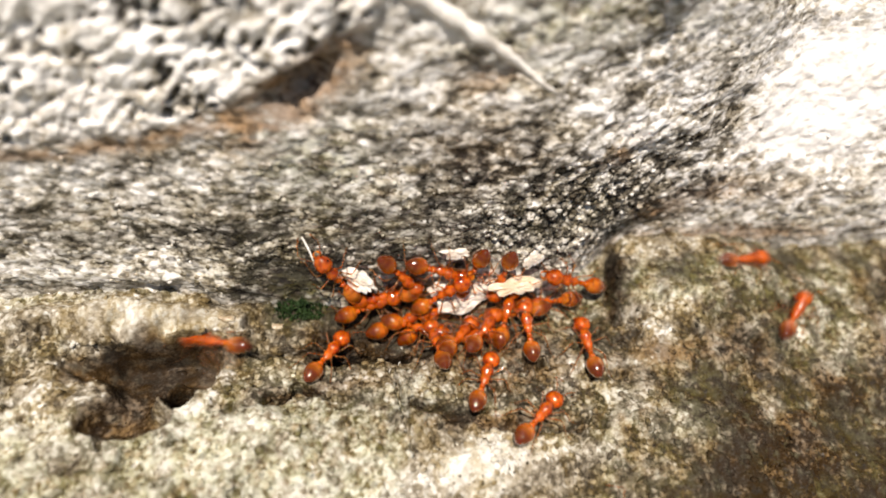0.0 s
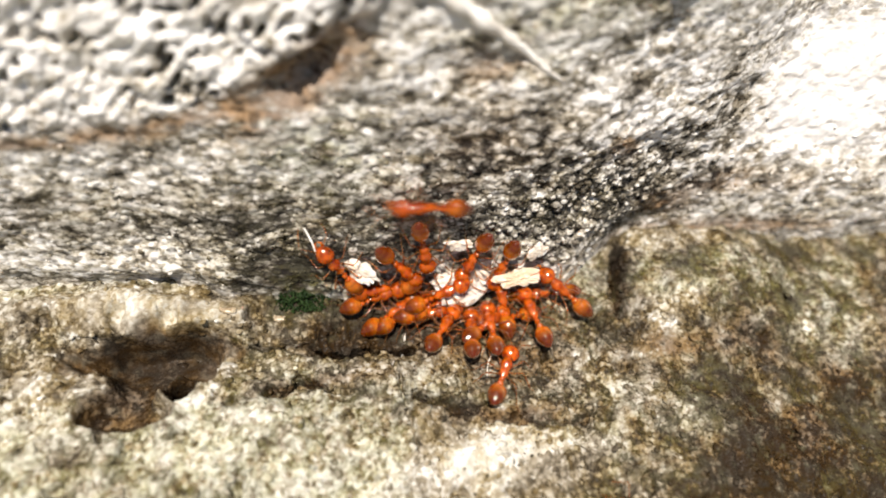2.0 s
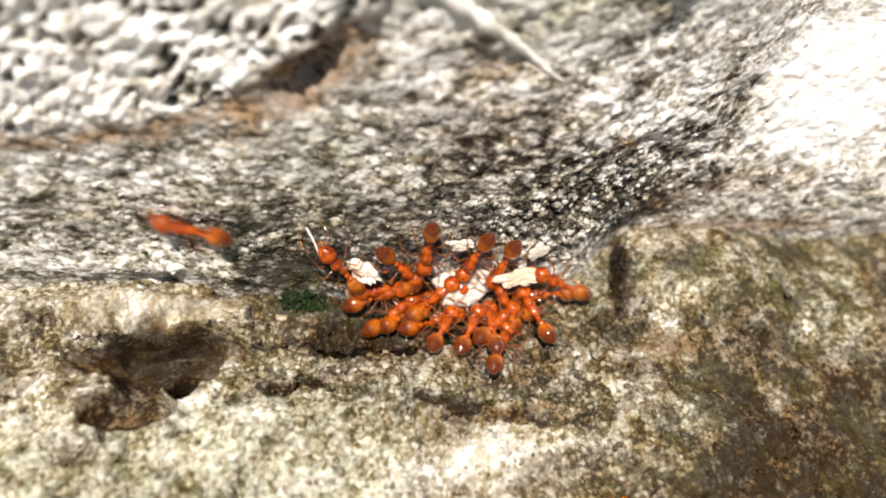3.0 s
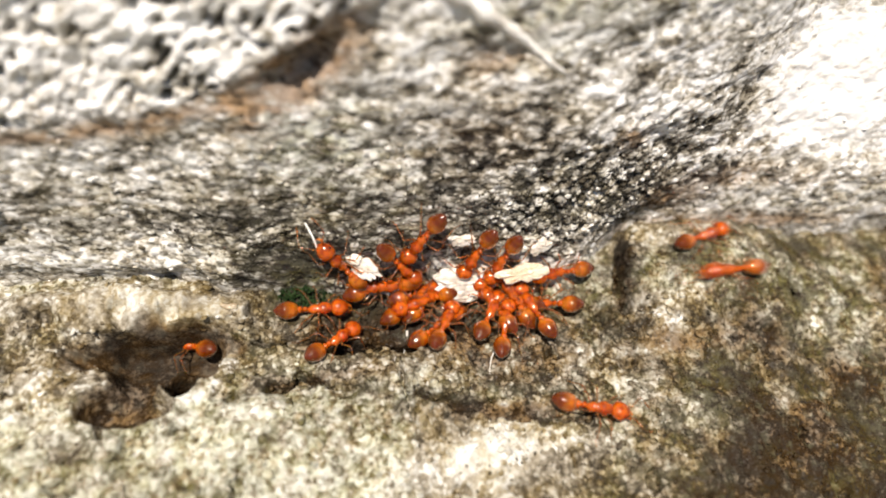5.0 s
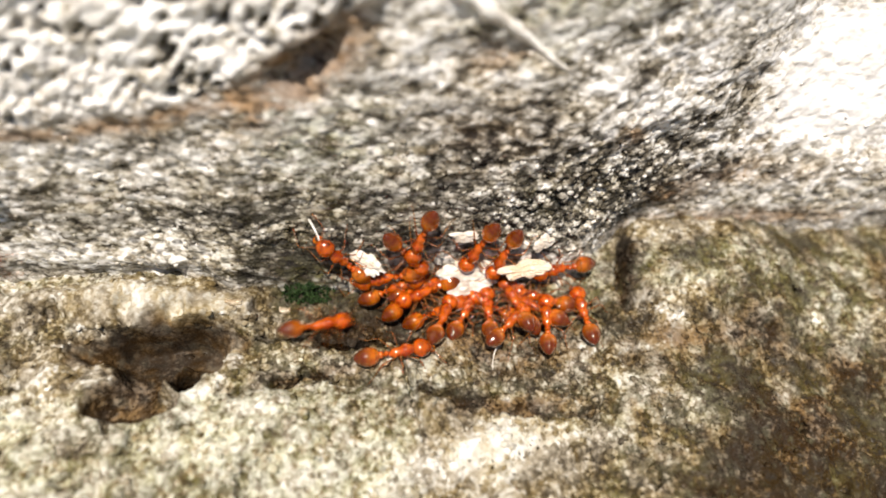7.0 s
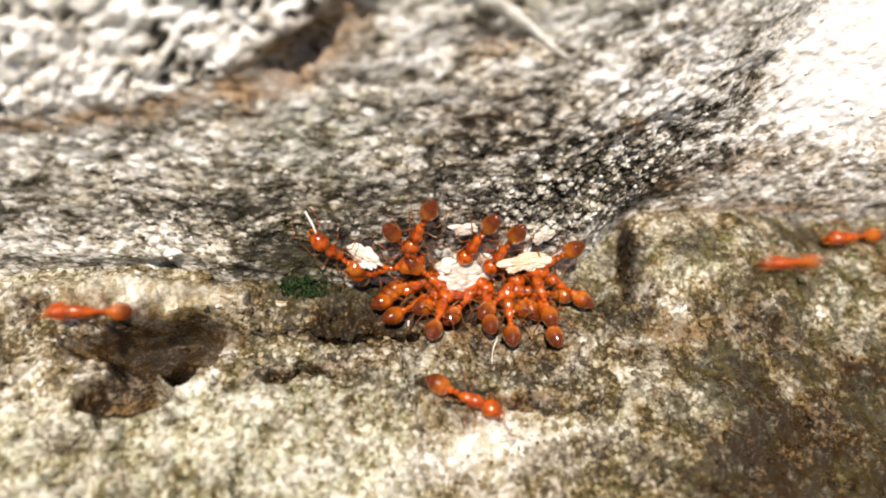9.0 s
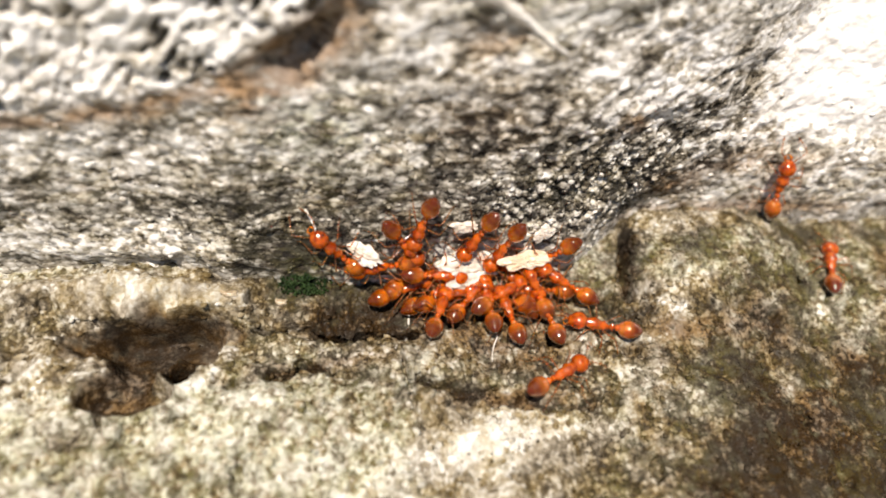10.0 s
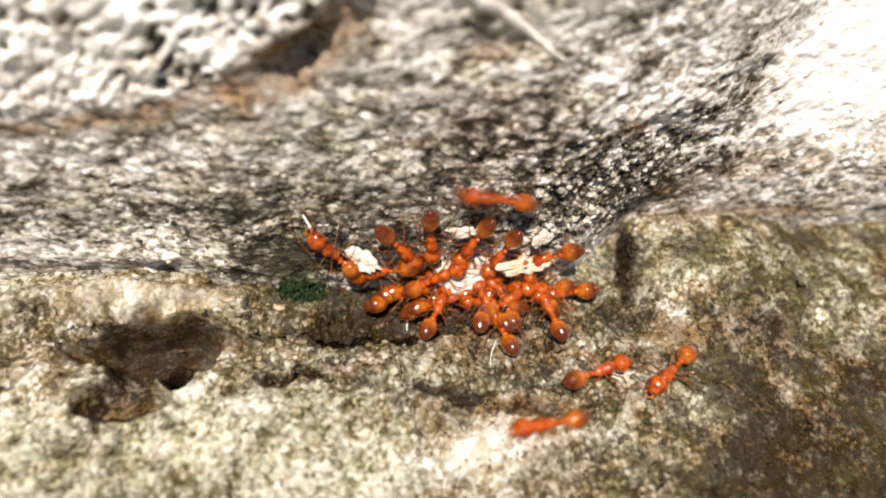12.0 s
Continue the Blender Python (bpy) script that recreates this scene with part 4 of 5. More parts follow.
def husk(x, y, long, turn, seed):
    """A curled, paper-like scrap of dry husk with a ragged rim."""
    bm = bmesh.new()
    rows = []
    for shell in (1.0, 0.84):
        row = []
        for i in range(9):
            line = []
            for j in range(7):
                u, a = i / 8 - 0.5, math.pi * (0.12 + 0.76 * j / 6)
                rag = (1 - 0.9 * u * u) * (1 + 0.30 * noise.noise(Vector((u * 5, j * 0.6, seed))))
                line.append(bm.verts.new(Vector((u * long * rag, math.cos(a) * 0.17 * shell * rag + 0.35 * u * u, math.sin(a) * 0.13 * shell * rag - 0.05)) * MM))
            row.append(line)
        rows.append(row)
    outer, inner = rows
    for i in range(8):
        for j in range(6):
            bm.faces.new((outer[i][j], outer[i + 1][j], outer[i + 1][j + 1], outer[i][j + 1]))
            bm.faces.new((inner[i][j], inner[i][j + 1], inner[i + 1][j + 1], inner[i + 1][j]))
        for j in (0, 6):
            bm.faces.new((outer[i][j], inner[i][j], inner[i + 1][j], outer[i + 1][j]))
    for i in (0, 8):
        for j in range(6):
            bm.faces.new((outer[i][j], inner[i][j], inner[i][j + 1], outer[i][j + 1]))
    bmesh.ops.recalc_face_normals(bm, faces=bm.faces)
    me = bpy.data.meshes.new("dry_husk")
    bm.to_mesh(me)
    bm.free()
    me.materials.append(HUSK)
    for p in me.polygons:
        p.use_smooth = True
    ob = new("dry_husk", me)
    foot = floor_place(np.array([x]), np.array([y]))[0]
    ob.matrix_basis = mm(foot[0], foot[1], foot[2] + 0.03, 12, 0, turn)
    return tagged(ob, "curled pale husk scrap on the stone lip", "dry husk", "husk scraps")


moss_tuft(-6.5, -0.35, 1.25, 0.75, 320)
husk(-9.7, -0.95, 0.95, -4, 1.5)
husk(-7.6, -1.25, 0.8, -14, 4.2)


def motions():
    walk(ants[0], [(0.00, mm(-4.71, 0.17, 2.14, -72, -56, 166)), (2.50, mm(-4.75, 0.18, 2.16, -71, -56, 166)), (5.00, mm(-4.72, 0.16, 2.13, -73, -53, 168)), (6.50, mm(-4.79, 0.16, 2.22, -75, -48, 171)), (9.50, mm(-4.93, 0.15, 2.13, -74, -48, 170)), (12.00, mm(-4.99, 0.19, 2.37, -74, -51, 169))])
    walk(ants[1], [(0.00, mm(-1.79, 0.22, 2.10, 79, 52, -4)), (2.50, mm(-2.04, 0.22, 2.17, 80, 51, -3)), (5.00, mm(-2.09, 0.20, 2.01, 79, 54, -4)), (6.50, mm(-1.93, 0.26, 2.32, 79, 53, -5)), (9.50, mm(-1.96, 0.27, 2.49, 79, 59, -6)), (12.00, mm(-2.08, 0.27, 2.62, 80, 53, -4))])
    walk(ants[2], [(0.00, mm(-0.01, 0.26, 2.37, 79, 24, 0)), (0.80, mm(0.53, 0.13, 1.73, 73, 69, -13)), (1.50, mm(0.03, 0.29, 2.79, 80, 32, -1)), (2.00, mm(-0.99, 0.35, 3.33, 69, 77, -19)), (2.50, mm(-0.86, 0.35, 3.15, 5, 85, -85)), (5.00, mm(-1.17, 0.38, 3.59, -78, 61, -172)), (6.50, mm(-1.35, 0.36, 3.43, -72, 73, -164)), (9.50, mm(-1.29, 0.39, 3.61, -73, 73, -166)), (12.00, mm(-0.74, 0.34, 3.20, 51, 83, -38))])
    walk(ants[3], [(0.00, mm(1.47, 0.21, 2.05, -69, 71, -162)), (2.50, mm(1.33, 0.30, 2.59, -75, 70, -168)), (5.00, mm(1.35, 0.28, 2.47, -74, 67, -167)), (6.50, mm(1.33, 0.31, 2.62, -75, 67, -169)), (9.50, mm(1.30, 0.33, 2.71, -76, 66, -170)), (12.00, mm(1.17, 0.32, 2.72, -77, 65, -171))])
    walk(ants[4], [(0.00, mm(2.95, 0.02, 1.97, -51, 77, -143)), (2.50, mm(2.76, 0.14, 2.12, -64, 75, -157)), (5.00, mm(2.61, 0.16, 2.16, -72, 70, -166)), (6.50, mm(2.55, 0.19, 2.23, -68, 72, -161)), (9.50, mm(2.56, 0.14, 2.14, -74, 66, -168)), (12.00, mm(2.52, 0.15, 2.02, -74, 67, -168))])
    walk(ants[5], [(0.00, mm(6.84, -3.41, 0.16, -0, 4, 91)), (1.00, mm(6.76, -2.41, 0.24, -0, 2, 94)), (1.50, mm(6.36, -1.79, 0.41, -4, -5, 118)), (2.50, mm(5.47, -0.42, 1.19, -49, -29, 164)), (3.20, mm(5.62, -0.41, 0.93, -44, -20, 168)), (5.00, mm(5.50, 0.12, 0.95, -62, -4, -169)), (6.50, mm(5.48, 0.11, 1.00, -64, -5, -169)), (9.50, mm(4.80, -0.06, 1.45, -71, 41, -172)), (12.00, mm(4.66, 0.01, 1.85, -75, 19, -178))])
    walk(ants[6], [(0.00, mm(4.16, -2.30, 0.09, 0, -1, 88)), (2.50, mm(4.27, -1.97, 0.22, -3, -3, 107)), (5.00, mm(4.13, -1.84, 0.15, -4, -2, 114)), (6.50, mm(4.50, -2.82, 0.01, 1, 3, 79)), (9.50, mm(4.48, -2.82, 0.04, -1, 5, 99)), (12.00, mm(4.75, -2.36, 0.07, -1, 4, 101))])
    walk(ants[7], [(0.00, mm(1.65, -4.93, 0.12, 1, 8, 65)), (0.80, mm(2.17, -4.47, 0.09, 1, 10, 69)), (1.50, mm(2.20, -4.21, 0.00, 1, 12, 69)), (2.00, mm(2.31, -5.04, 0.16, 1, 8, 64)), (2.50, mm(2.38, -4.27, 0.09, 1, 11, 61)), (3.20, mm(2.39, -3.50, 0.05, 1, 11, 67)), (5.00, mm(2.63, -2.74, 0.01, 1, 5, 74)), (6.50, mm(2.62, -2.92, 0.13, 3, 10, 42)), (9.50, mm(2.75, -2.68, 0.05, -0, 5, 94)), (12.00, mm(2.32, -2.99, -0.05, -1, 7, 105))])
    walk(ants[8], [(0.00, mm(0.76, -2.69, 0.13, 2, 17, 52)), (2.50, mm(-0.21, -2.63, 0.12, 2, 16, 60)), (5.00, mm(-0.18, -2.61, 0.10, 2, 16, 65)), (6.50, mm(-0.36, -2.51, 0.11, 2, 15, 65)), (9.50, mm(-0.49, -2.66, 0.20, 1, 16, 70)), (12.00, mm(-0.39, -1.90, -0.22, 3, 2, 63))])
    walk(ants[9], [(0.00, mm(-1.69, -1.13, -0.63, 13, -9, 17)), (2.50, mm(-1.56, -1.02, -0.63, 14, -14, 26)), (5.00, mm(-1.38, -0.81, -0.48, 17, -14, 27)), (6.50, mm(-1.45, -0.77, -0.40, 19, -17, 29)), (9.50, mm(-1.86, -0.72, -0.40, 20, -8, 19)), (12.00, mm(-1.98, -0.78, -0.43, 19, -7, 17))])
    walk(ants[10], [(0.00, mm(-0.25, -3.04, 0.12, -0, 19, 97)), (1.00, mm(0.64, -2.90, 0.02, 0, 21, 90)), (2.50, mm(1.27, -2.93, 0.08, 1, 17, 74)), (5.00, mm(-0.91, -0.20, 0.04, 43, -14, 11)), (12.00, mm(-1.18, -0.25, -0.07, 38, -12, 12))])
    walk(ants[11], [(0.00, mm(3.81, -1.08, -0.15, -18, 7, -176)), (2.50, mm(3.00, -1.81, -0.37, -8, 9, -177)), (5.00, mm(3.10, -1.01, -0.11, -17, 1, 161)), (6.50, mm(1.98, -1.35, -0.35, -9, -0, 142)), (9.50, mm(2.64, -1.63, -0.35, -8, 8, 151)), (12.00, mm(2.26, -1.58, -0.43, -10, 11, 162))])
    walk(ants[12], [(0.00, mm(6.45, -0.15, 1.38, -45, -19, 179)), (1.00, mm(6.40, 0.04, 1.42, -54, -22, -177)), (1.40, mm(5.35, 0.53, 3.49, -83, -27, -174)), (1.50, mm(4.35, 0.43, 4.38, -80, -18, 176)), (1.60, mm(2.82, 0.43, 4.80, -80, -11, 175)), (1.80, mm(0.74, 0.54, 4.97, -81, -8, 179)), (2.00, mm(-0.95, 0.60, 5.80, -81, -1, -180)), (2.20, mm(-4.25, 0.54, 4.97, -82, 16, 178)), (2.40, mm(-7.93, 0.49, 4.33, -78, 28, -173)), (2.60, mm(-10.03, 0.38, 3.00, -80, 44, -179)), (2.75, mm(-9.87, 0.49, 3.51, -78, -5, 169)), (2.90, mm(-10.13, 0.60, 3.96, -77, -11, 167)), (3.20, mm(-13.82, 1.32, 5.04, -79, -6, 171)), (3.70, mm(-20.19, 1.37, 6.10, -81, -5, 177)), (12.00, mm(-20.18, 1.37, 6.09, -81, -5, 177))])
    walk(ants[13], [(0.00, mm(6.75, -12.35, 0.19, -0, 5, 106)), (3.20, mm(6.75, -12.35, 0.19, -0, 5, 106)), (4.00, mm(3.26, -8.70, 0.50, 0, 4, 51)), (4.80, mm(5.42, -6.88, 0.23, 1, 2, -11)), (5.00, mm(5.76, -6.98, 0.26, 1, 1, -14)), (5.40, mm(6.69, -7.31, 0.32, 1, -0, -12)), (5.60, mm(6.35, -6.86, 0.38, 1, -1, 16)), (5.80, mm(6.11, -6.32, 0.34, 0, 2, 58)), (6.00, mm(5.86, -5.17, 0.24, 0, 0, 72)), (6.20, mm(6.19, -4.33, 0.11, 0, 2, 76)), (6.40, mm(6.37, -3.39, 0.16, 0, 5, 78)), (6.60, mm(6.27, -2.85, 0.14, 0, 6, 89)), (7.20, mm(6.34, -2.50, 0.15, -0, 6, 92)), (9.50, mm(4.06, -1.45, 0.47, -6, -18, 106)), (12.00, mm(4.23, -0.98, 0.46, -20, -28, 129))])
    walk(ants[14], [(0.00, mm(26.78, -1.91, 0.26, -1, -3, -180)), (4.20, mm(26.78, -1.91, 0.26, -1, -3, -180)), (4.80, mm(16.13, -1.24, 1.11, -2, -14, -177)), (5.00, mm(13.86, -0.99, 1.56, -2, -0, -176)), (5.20, mm(9.79, -1.88, 0.77, -2, 17, 179)), (5.40, mm(8.25, -1.64, 0.47, -3, 17, 179)), (5.50, mm(6.85, -1.52, 0.14, -5, 11, -175)), (6.00, mm(4.59, -1.98, -0.14, -7, 5, 165)), (6.50, mm(4.02, -2.21, -0.11, -5, 8, 143)), (7.20, mm(4.25, -1.69, -0.11, -8, 1, 143)), (9.50, mm(5.49, -1.21, 0.41, -16, -11, 144)), (12.00, mm(5.57, -1.39, 0.02, -10, 7, 180))])
    walk(ants[15], [(0.00, mm(-22.70, -1.12, 0.37, 4, 4, -0)), (3.30, mm(-22.70, -1.12, 0.37, 4, 4, -0)), (4.20, mm(-13.24, -2.15, -0.22, 1, 22, 11)), (4.60, mm(-7.68, -1.73, -0.13, 8, 1, 13)), (5.00, mm(-6.08, -1.20, -0.17, 15, 8, 7)), (6.50, mm(-4.73, -1.28, -0.33, 14, 10, 11)), (6.80, mm(-4.84, -1.36, -0.33, 13, 10, 11)), (7.00, mm(-6.12, -2.23, -0.43, 6, 14, 17)), (7.20, mm(-7.64, -2.59, -0.25, 4, 1, 5)), (7.50, mm(-8.20, -2.66, -0.14, 1, 3, 68)), (7.80, mm(-9.02, -2.76, -0.34, -1, 1, 119)), (8.10, mm(-9.96, -2.75, -0.85, -1, 27, 156)), (8.80, mm(-13.48, -2.14, 0.18, -4, -23, 178)), (9.00, mm(-15.44, -2.01, 0.52, -3, -13, -175)), (9.20, mm(-17.26, -2.31, 0.16, -2, 6, -160)), (9.40, mm(-17.91, -2.82, 0.00, -1, 4, -130)), (9.60, mm(-18.76, -3.59, -0.51, -1, 2, -129)), (9.90, mm(-20.64, -5.17, 0.08, -1, 0, -157)), (12.00, mm(-20.64, -5.17, 0.08, -1, 0, -157))])
    walk(ants[16], [(0.00, mm(-5.26, -3.17, -0.21, 2, 12, 57)), (0.80, mm(-4.97, -2.56, -0.30, 3, 12, 49)), (1.40, mm(-2.21, -0.95, -0.59, 15, -15, 30)), (3.30, mm(-2.36, -1.13, -0.65, 13, -15, 30)), (4.80, mm(-5.14, -2.94, -0.51, 3, 18, 42)), (5.10, mm(-5.29, -2.80, -0.44, 3, 17, 43)), (5.50, mm(-8.46, -1.92, 0.22, 9, -10, 8)), (6.00, mm(-6.45, -2.33, -0.31, 5, 11, 25)), (6.50, mm(-4.89, -2.52, -0.48, 4, 14, 32)), (7.00, mm(-2.63, -4.35, 0.58, 2, 1, 9)), (7.20, mm(-2.72, -4.36, 0.56, 2, 0, 8)), (8.50, mm(-2.53, -2.52, -0.74, 4, 13, 31)), (9.50, mm(-0.44, -0.98, -0.57, 13, -13, 25)), (12.00, mm(-0.44, -0.98, -0.57, 13, -13, 25))])
    walk(ants[17], [(0.00, mm(-23.51, 1.22, 2.38, 76, 22, -1)), (6.80, mm(-23.51, 1.22, 2.38, 76, 22, -1)), (7.10, mm(-19.25, 1.16, 1.24, 57, 21, -2)), (7.20, mm(-17.32, 0.75, 0.55, 20, -9, -20)), (7.40, mm(-14.90, -0.35, 1.02, 8, 2, -18)), (7.60, mm(-12.34, -1.48, 0.41, 3, 18, -10)), (8.20, mm(-5.79, -4.08, 0.21, 2, -9, -29)), (8.80, mm(-0.68, -6.50, 0.74, 1, 11, -28)), (9.00, mm(0.14, -6.85, 0.67, 1, 5, -28)), (9.20, mm(0.81, -6.31, 0.47, 1, 8, 30)), (9.40, mm(2.20, -6.24, 0.41, 1, 7, 0)), (9.50, mm(2.77, -6.50, 0.31, 1, 4, -4)), (9.70, mm(4.05, -6.32, 0.23, 1, 3, 8)), (10.00, mm(4.33, -6.03, 0.33, 1, 4, 27)), (10.50, mm(4.32, -5.91, 0.24, 0, 5, 75)), (10.80, mm(5.40, -5.46, 0.29, 1, 0, 52)), (11.20, mm(5.47, -5.56, 0.30, 1, 0, 47)), (11.50, mm(5.66, -4.64, 0.19, 1, 1, 66)), (11.70, mm(5.86, -5.38, 0.24, 1, 1, 35)), (12.00, mm(6.27, -5.66, 0.26, 1, 1, 17))])
    walk(ants[18], [(0.00, mm(15.81, 0.56, 1.29, 5, 12, 12)), (0.20, mm(18.18, 0.59, 0.89, 6, 16, 8)), (0.40, mm(19.81, 1.06, 0.68, 8, 11, 6)), (0.60, mm(23.31, 0.97, 0.13, 7, 3, -6)), (0.90, mm(28.03, 0.07, 0.18, 4, -0, -8)), (12.00, mm(28.03, 0.07, 0.18, 4, -0, -8))])
    walk(ants[19], [(0.00, mm(17.91, -2.26, 0.42, 1, -3, 46)), (0.20, mm(20.41, -0.30, 0.40, 3, 3, 35)), (0.40, mm(24.54, 1.31, 0.31, 9, 1, 21)), (0.70, mm(29.77, 2.33, 0.88, 44, -10, 8)), (12.00, mm(29.77, 2.33, 0.88, 44, -10, 8))])
    walk(ants[20], [(0.00, mm(-10.20, -2.11, -0.29, -3, 10, 160)), (0.20, mm(-13.22, -2.18, -0.80, -1, -16, -167)), (0.40, mm(-15.19, -2.11, 0.22, -3, -27, 180)), (0.60, mm(-17.83, -1.31, 0.01, -3, -4, 162)), (1.00, mm(-22.22, -0.81, 0.51, -5, -3, 173)), (12.00, mm(-22.22, -0.81, 0.51, -5, -3, 173))])
    walk(ants[21], [(0.00, mm(3.73, -6.92, 0.41, 0, 7, 43)), (0.40, mm(4.19, -6.60, 0.30, 1, 5, 34)), (0.50, mm(5.40, -6.75, 0.25, 1, -2, 12)), (0.60, mm(7.46, -6.11, 0.32, 1, -6, 19)), (0.80, mm(11.67, -4.41, 0.65, 1, -3, 28)), (1.00, mm(15.22, -4.00, 0.49, 1, 2, 17)), (1.20, mm(18.55, -1.62, 0.54, 1, 5, 29)), (1.40, mm(22.21, -0.71, 0.32, 2, 5, 19)), (1.70, mm(28.69, 0.16, 0.22, 4, 1, 9)), (12.00, mm(28.69, 0.16, 0.22, 4, 1, 9))])
    walk(ants[22], [(0.00, mm(-22.71, -1.11, 0.38, 4, 4, -0)), (3.20, mm(-22.71, -1.11, 0.38, 4, 4, -0)), (4.20, mm(-14.88, -2.58, -0.86, 2, 41, 18)), (4.80, mm(-11.26, -1.99, -1.01, -3, 9, 143)), (5.00, mm(-11.61, -2.11, -1.77, -1, 25, 152)), (5.20, mm(-11.26, -2.05, -1.42, -7, 32, 178)), (5.50, mm(-11.49, -3.00, -1.70, -2, 32, 145)), (5.60, mm(-12.11, -2.59, -1.85, -1, 27, 148)), (5.80, mm(-14.01, -2.11, -0.44, -4, -44, 178)), (6.00, mm(-14.77, -2.04, 0.59, -3, -32, 177)), (6.20, mm(-16.70, -1.56, 0.63, -3, -4, 168)), (6.40, mm(-18.67, -1.16, 0.40, -4, 3, 170)), (6.70, mm(-22.17, -0.93, 0.44, -5, -1, 178)), (12.00, mm(-22.17, -0.93, 0.44, -5, -1, 178))])
    walk(ants[23], [(0.00, mm(7.09, 2.77, 17.58, 107, 66, 21)), (3.30, mm(7.09, 2.77, 17.58, 107, 66, 21)), (4.20, mm(10.08, 2.95, 7.00, 97, 60, 13)), (4.55, mm(11.47, 1.44, 2.25, 25, 13, -38)), (4.80, mm(12.27, 1.07, 1.53, 7, -4, 18)), (5.00, mm(13.02, 1.08, 1.61, 7, 1, 20)), (5.20, mm(15.41, 1.93, 1.48, 22, 9, 16)), (5.40, mm(18.06, 1.18, 0.76, 6, 9, -43)), (5.50, mm(18.83, 0.14, 0.78, 3, 11, -33)), (5.60, mm(19.26, -0.12, 0.65, 3, 11, -24)), (5.80, mm(22.18, -0.82, 0.39, 2, 4, -11)), (6.10, mm(27.45, -1.15, 0.28, 2, 3, 0)), (12.00, mm(27.45, -1.15, 0.28, 2, 3, 0))])
    walk(ants[24], [(0.00, mm(27.24, -1.20, 0.28, -2, -3, 180)), (8.50, mm(27.24, -1.20, 0.28, -2, -3, 180)), (8.80, mm(19.97, -1.00, 0.49, -2, -5, -179)), (9.00, mm(16.74, -1.04, 1.12, -2, -12, -171)), (9.20, mm(10.84, -0.48, 1.26, -3, 16, 166)), (9.35, mm(10.94, -0.01, 1.39, 0, -4, 82)), (9.50, mm(12.79, -0.67, 1.64, 2, -3, 2)), (9.60, mm(15.04, 0.96, 1.29, 6, 9, 34)), (9.80, mm(16.96, 2.02, 2.31, 43, -14, 28)), (10.00, mm(17.02, 2.96, 2.77, -9, -73, 99)), (10.20, mm(17.10, 2.09, 1.95, 44, -3, 18)), (10.50, mm(20.46, 2.37, 0.42, 34, 8, -1)), (10.80, mm(23.07, 0.84, 0.13, 6, 1, -28)), (11.10, mm(27.43, -0.63, 0.16, 2, 3, -12)), (12.00, mm(27.43, -0.63, 0.16, 2, 3, -12))])
    walk(ants[25], [(0.00, mm(28.77, 1.10, 0.26, -8, -1, 179)), (8.30, mm(28.77, 1.10, 0.26, -8, -1, 179)), (8.80, mm(23.05, 1.23, 0.15, -9, 0, -176)), (9.00, mm(21.72, 1.13, 0.25, -8, -2, -175)), (9.20, mm(19.81, 0.53, 0.34, -1, 4, 98)), (9.40, mm(18.99, -1.22, 0.39, 1, 2, 56)), (9.50, mm(19.39, -1.22, 0.26, 1, 2, 56)), (10.00, mm(19.49, -0.83, 0.27, 1, 2, 67)), (10.50, mm(19.72, -0.98, 0.30, 1, 2, 70)), (10.70, mm(19.26, -2.57, 0.41, -1, -4, -180)), (10.80, mm(19.45, -3.54, 0.04, -1, 11, -127)), (11.00, mm(17.28, -7.02, -0.31, -0, -0, -132)), (11.20, mm(14.91, -6.29, 0.05, -0, -5, 179)), (11.40, mm(10.62, -5.73, 0.44, -1, -3, -175)), (11.50, mm(8.74, -5.58, 0.40, -1, 4, -179)), (11.70, mm(6.37, -6.56, 0.33, -1, 4, -170)), (12.00, mm(3.49, -7.96, 0.49, -1, -5, -172))])
    walk(ants[26], [(0.00, mm(26.75, -0.88, 0.24, -2, -3, -175)), (8.90, mm(26.75, -0.88, 0.24, -2, -3, -175)), (9.30, mm(14.29, -1.89, 1.25, -1, 3, -163)), (9.40, mm(12.04, -2.74, 0.99, -1, 10, -157)), (9.50, mm(9.76, -3.96, 0.42, -1, 9, -166)), (9.60, mm(7.87, -4.86, 0.36, -1, 4, -174)), (9.80, mm(7.14, -4.49, 0.34, -1, 1, 171)), (10.00, mm(6.86, -3.62, 0.17, -2, -1, 166)), (10.50, mm(7.05, -4.32, 0.30, -1, 0, 175)), (10.80, mm(8.03, -4.65, 0.37, -1, 6, 156)), (11.00, mm(10.10, -4.25, 0.49, -0, -6, 127)), (11.20, mm(9.43, 0.11, 1.25, -2, -7, 105)), (11.40, mm(8.33, 0.14, 2.36, -38, -36, 155)), (11.50, mm(7.87, 0.50, 2.92, -64, -39, 178)), (11.70, mm(5.69, 0.82, 4.20, -85, -28, -171)), (12.00, mm(1.94, 0.59, 5.43, -81, -10, 178))])
    walk(ants[27], [(0.00, mm(26.49, -2.11, 0.24, -1, -3, -175)), (11.00, mm(26.49, -2.11, 0.24, -1, -3, -175)), (11.20, mm(22.48, -2.46, 0.34, -1, 1, -178)), (11.40, mm(18.24, -2.43, 0.65, -1, -4, -172)), (11.50, mm(16.41, -2.51, 0.69, -1, -6, -174)), (11.70, mm(10.70, -4.74, 0.59, -1, 3, -151)), (12.00, mm(9.46, -5.87, 0.39, -0, -1, -143))])
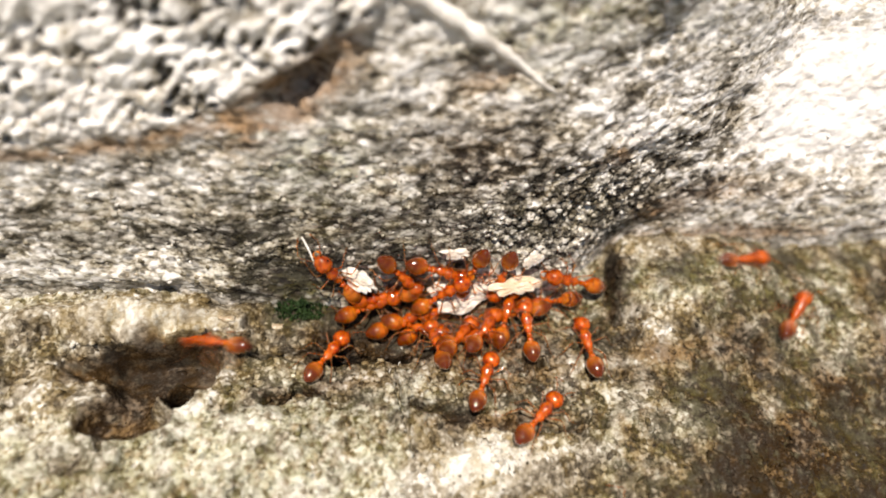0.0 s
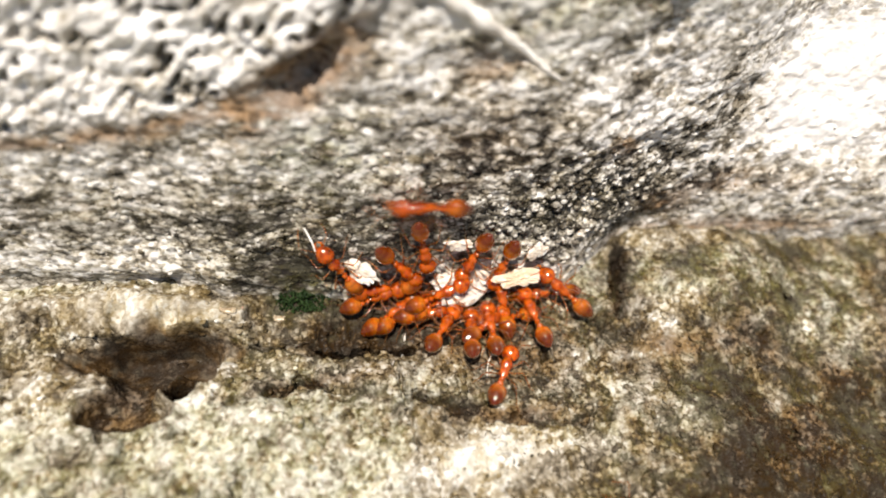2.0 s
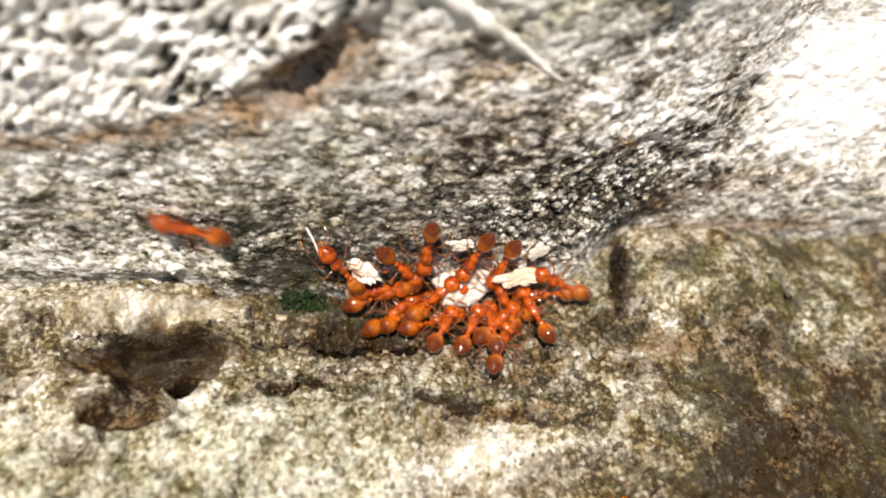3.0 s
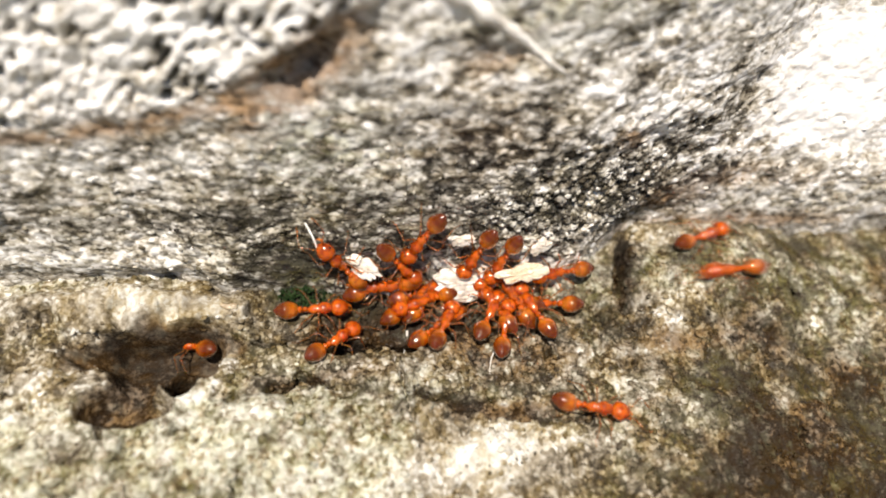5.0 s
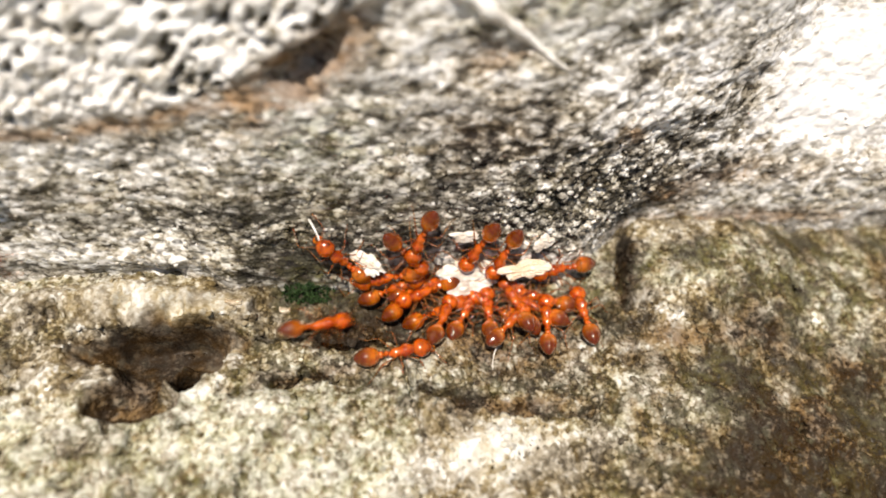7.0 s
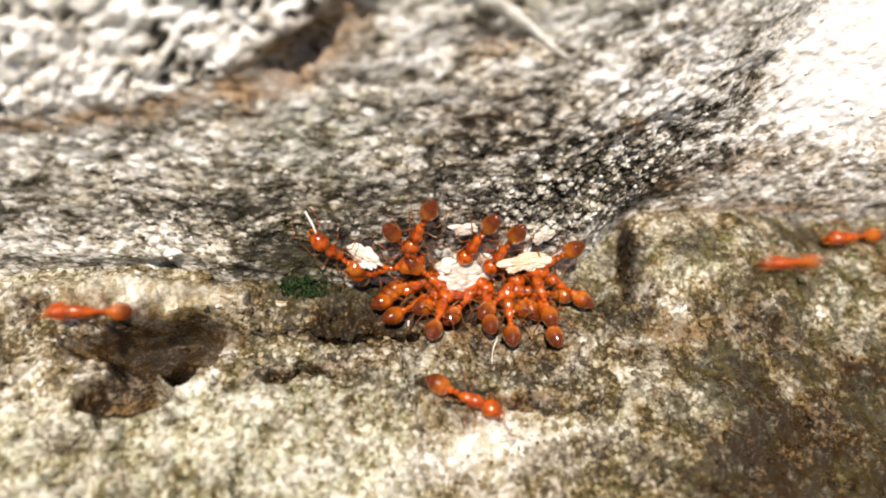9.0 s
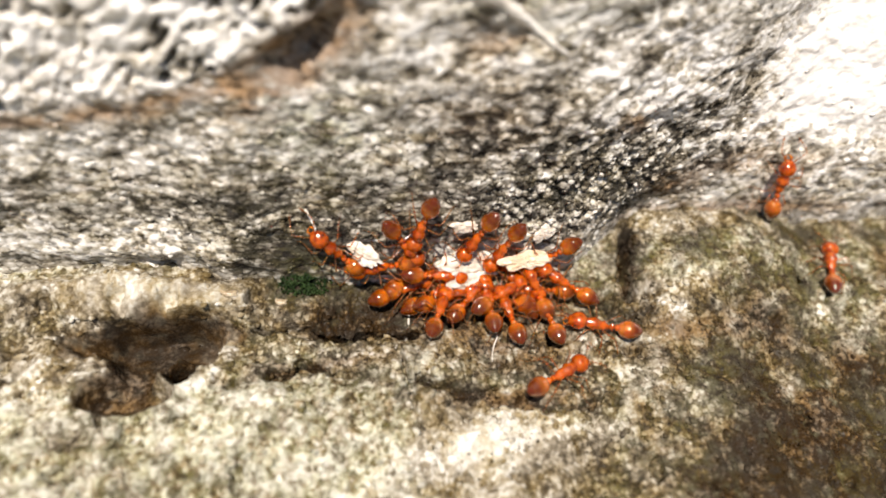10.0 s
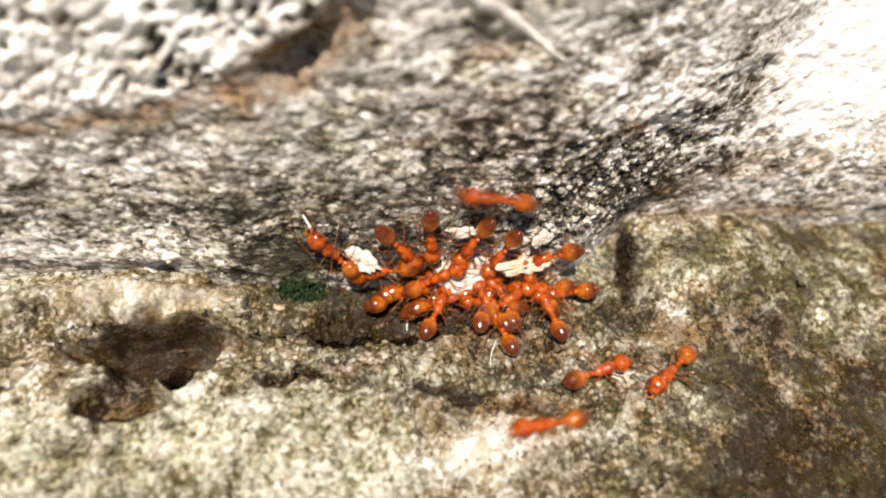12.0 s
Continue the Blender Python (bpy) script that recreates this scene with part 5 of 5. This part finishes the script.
    walk(ants[28], [(0.00, mm(-0.43, -1.00, -0.64, 13, -20, 34)), (2.50, mm(0.08, -0.54, -0.04, 30, -21, 21)), (5.00, mm(-0.45, -0.63, -0.15, 25, -24, 29)), (6.50, mm(0.47, -2.14, -0.18, 3, 10, 61)), (9.50, mm(1.01, -1.45, -0.27, 6, -3, 48)), (12.00, mm(1.87, -1.81, 0.03, 3, 5, 69))])
    walk(ants[29], [(0.00, mm(3.26, -1.31, 0.16, 6, -19, 70)), (2.50, mm(2.89, -1.03, 0.25, -5, -24, 103)), (5.00, mm(3.25, -1.01, 0.26, -13, -21, 120)), (6.50, mm(3.41, -1.74, -0.06, -3, -1, 108)), (9.50, mm(3.36, -1.07, 0.16, -9, -17, 116)), (12.00, mm(2.76, -1.45, -0.14, -2, -5, 102))])
    walk(ants[30], [(0.00, mm(-3.19, -0.32, 0.13, 46, -13, 14)), (2.50, mm(-3.04, -0.23, 0.09, 50, -15, 11)), (5.00, mm(-2.95, -0.09, 0.43, 61, -8, 7)), (6.50, mm(-2.68, -0.15, 0.18, 54, -18, 9)), (9.50, mm(-1.39, -0.41, -0.30, 28, -9, 17)), (12.00, mm(-1.52, -0.30, -0.08, 37, -14, 15))])
    walk(ants[31], [(0.00, mm(5.39, -0.66, 0.09, -25, 5, -177)), (2.50, mm(5.04, -0.56, 0.13, -31, 4, 180)), (5.00, mm(4.88, -1.42, -0.06, -12, 4, 172)), (6.50, mm(4.62, -1.29, -0.11, -14, -0, 160)), (9.50, mm(4.41, -1.34, -0.12, -14, -1, 174)), (12.00, mm(4.61, -0.90, -0.00, -22, 3, 176))])
    walk(ants[32], [(0.00, mm(0.22, -0.35, 1.20, 63, -39, 7)), (2.50, mm(-0.24, -0.58, 0.43, 44, -22, 14)), (5.00, mm(-0.99, -0.86, -0.13, -29, 9, -166)), (6.50, mm(-1.00, -0.66, -0.02, -35, 8, -171)), (9.50, mm(-0.53, -0.37, 0.53, 55, 25, -4)), (12.00, mm(-0.33, -0.30, 0.70, 56, -30, 8))])
    walk(ants[33], [(0.00, mm(1.97, -2.40, 0.21, 4, 13, 53)), (2.50, mm(2.16, -2.67, 0.09, -0, 13, 91)), (5.00, mm(1.97, -2.12, 0.07, 4, 11, 61)), (6.50, mm(1.81, -2.21, 0.02, 1, 12, 83)), (9.50, mm(1.87, -2.22, -0.04, 0, 13, 87)), (12.00, mm(2.12, -1.80, -0.14, -4, 4, 113))])
    walk(ants[34], [(0.00, mm(-0.98, -1.60, -0.49, 12, 1, -17)), (0.80, mm(-1.79, -1.26, -0.54, 16, -4, 10)), (1.50, mm(-0.78, -1.08, -0.44, 19, -2, 4)), (2.50, mm(-0.42, -1.43, -0.59, 14, -6, 6)), (5.00, mm(-0.36, -2.23, -0.49, 4, -0, 36)), (6.50, mm(-0.38, -1.59, -0.70, 11, -18, 16)), (9.50, mm(0.16, -1.25, -0.51, 15, -4, 16)), (12.00, mm(-0.02, -1.18, -0.49, 16, -5, 13))])
    walk(ants[35], [(0.00, mm(1.21, -2.57, -0.13, 4, 11, 21)), (0.80, mm(0.13, -2.96, 0.14, 1, 21, 82)), (1.50, mm(0.96, -2.25, -0.13, 3, 15, 57)), (2.50, mm(2.43, -2.44, 0.10, 6, 9, 34)), (5.00, mm(2.31, -1.36, 0.05, -10, -7, 119)), (6.50, mm(3.26, -1.77, 0.18, -7, 4, 113)), (9.50, mm(2.43, -1.64, 0.18, 13, 1, 36)), (12.00, mm(2.86, -1.70, 0.15, 14, -5, 28))])
    walk(ants[36], [(0.00, mm(-2.60, 0.00, 0.64, -67, 8, -178)), (2.50, mm(-2.74, -0.01, 0.61, -66, 8, -178)), (5.00, mm(-2.84, -0.02, 0.58, -66, 7, -178)), (6.50, mm(-2.80, 0.01, 0.80, -69, 10, -177)), (9.50, mm(-2.96, 0.02, 1.07, -72, 9, -177)), (12.00, mm(-2.88, 0.04, 1.10, -73, 10, -178))])
    for a in range(len(ants)):
        gait(a)


motions()
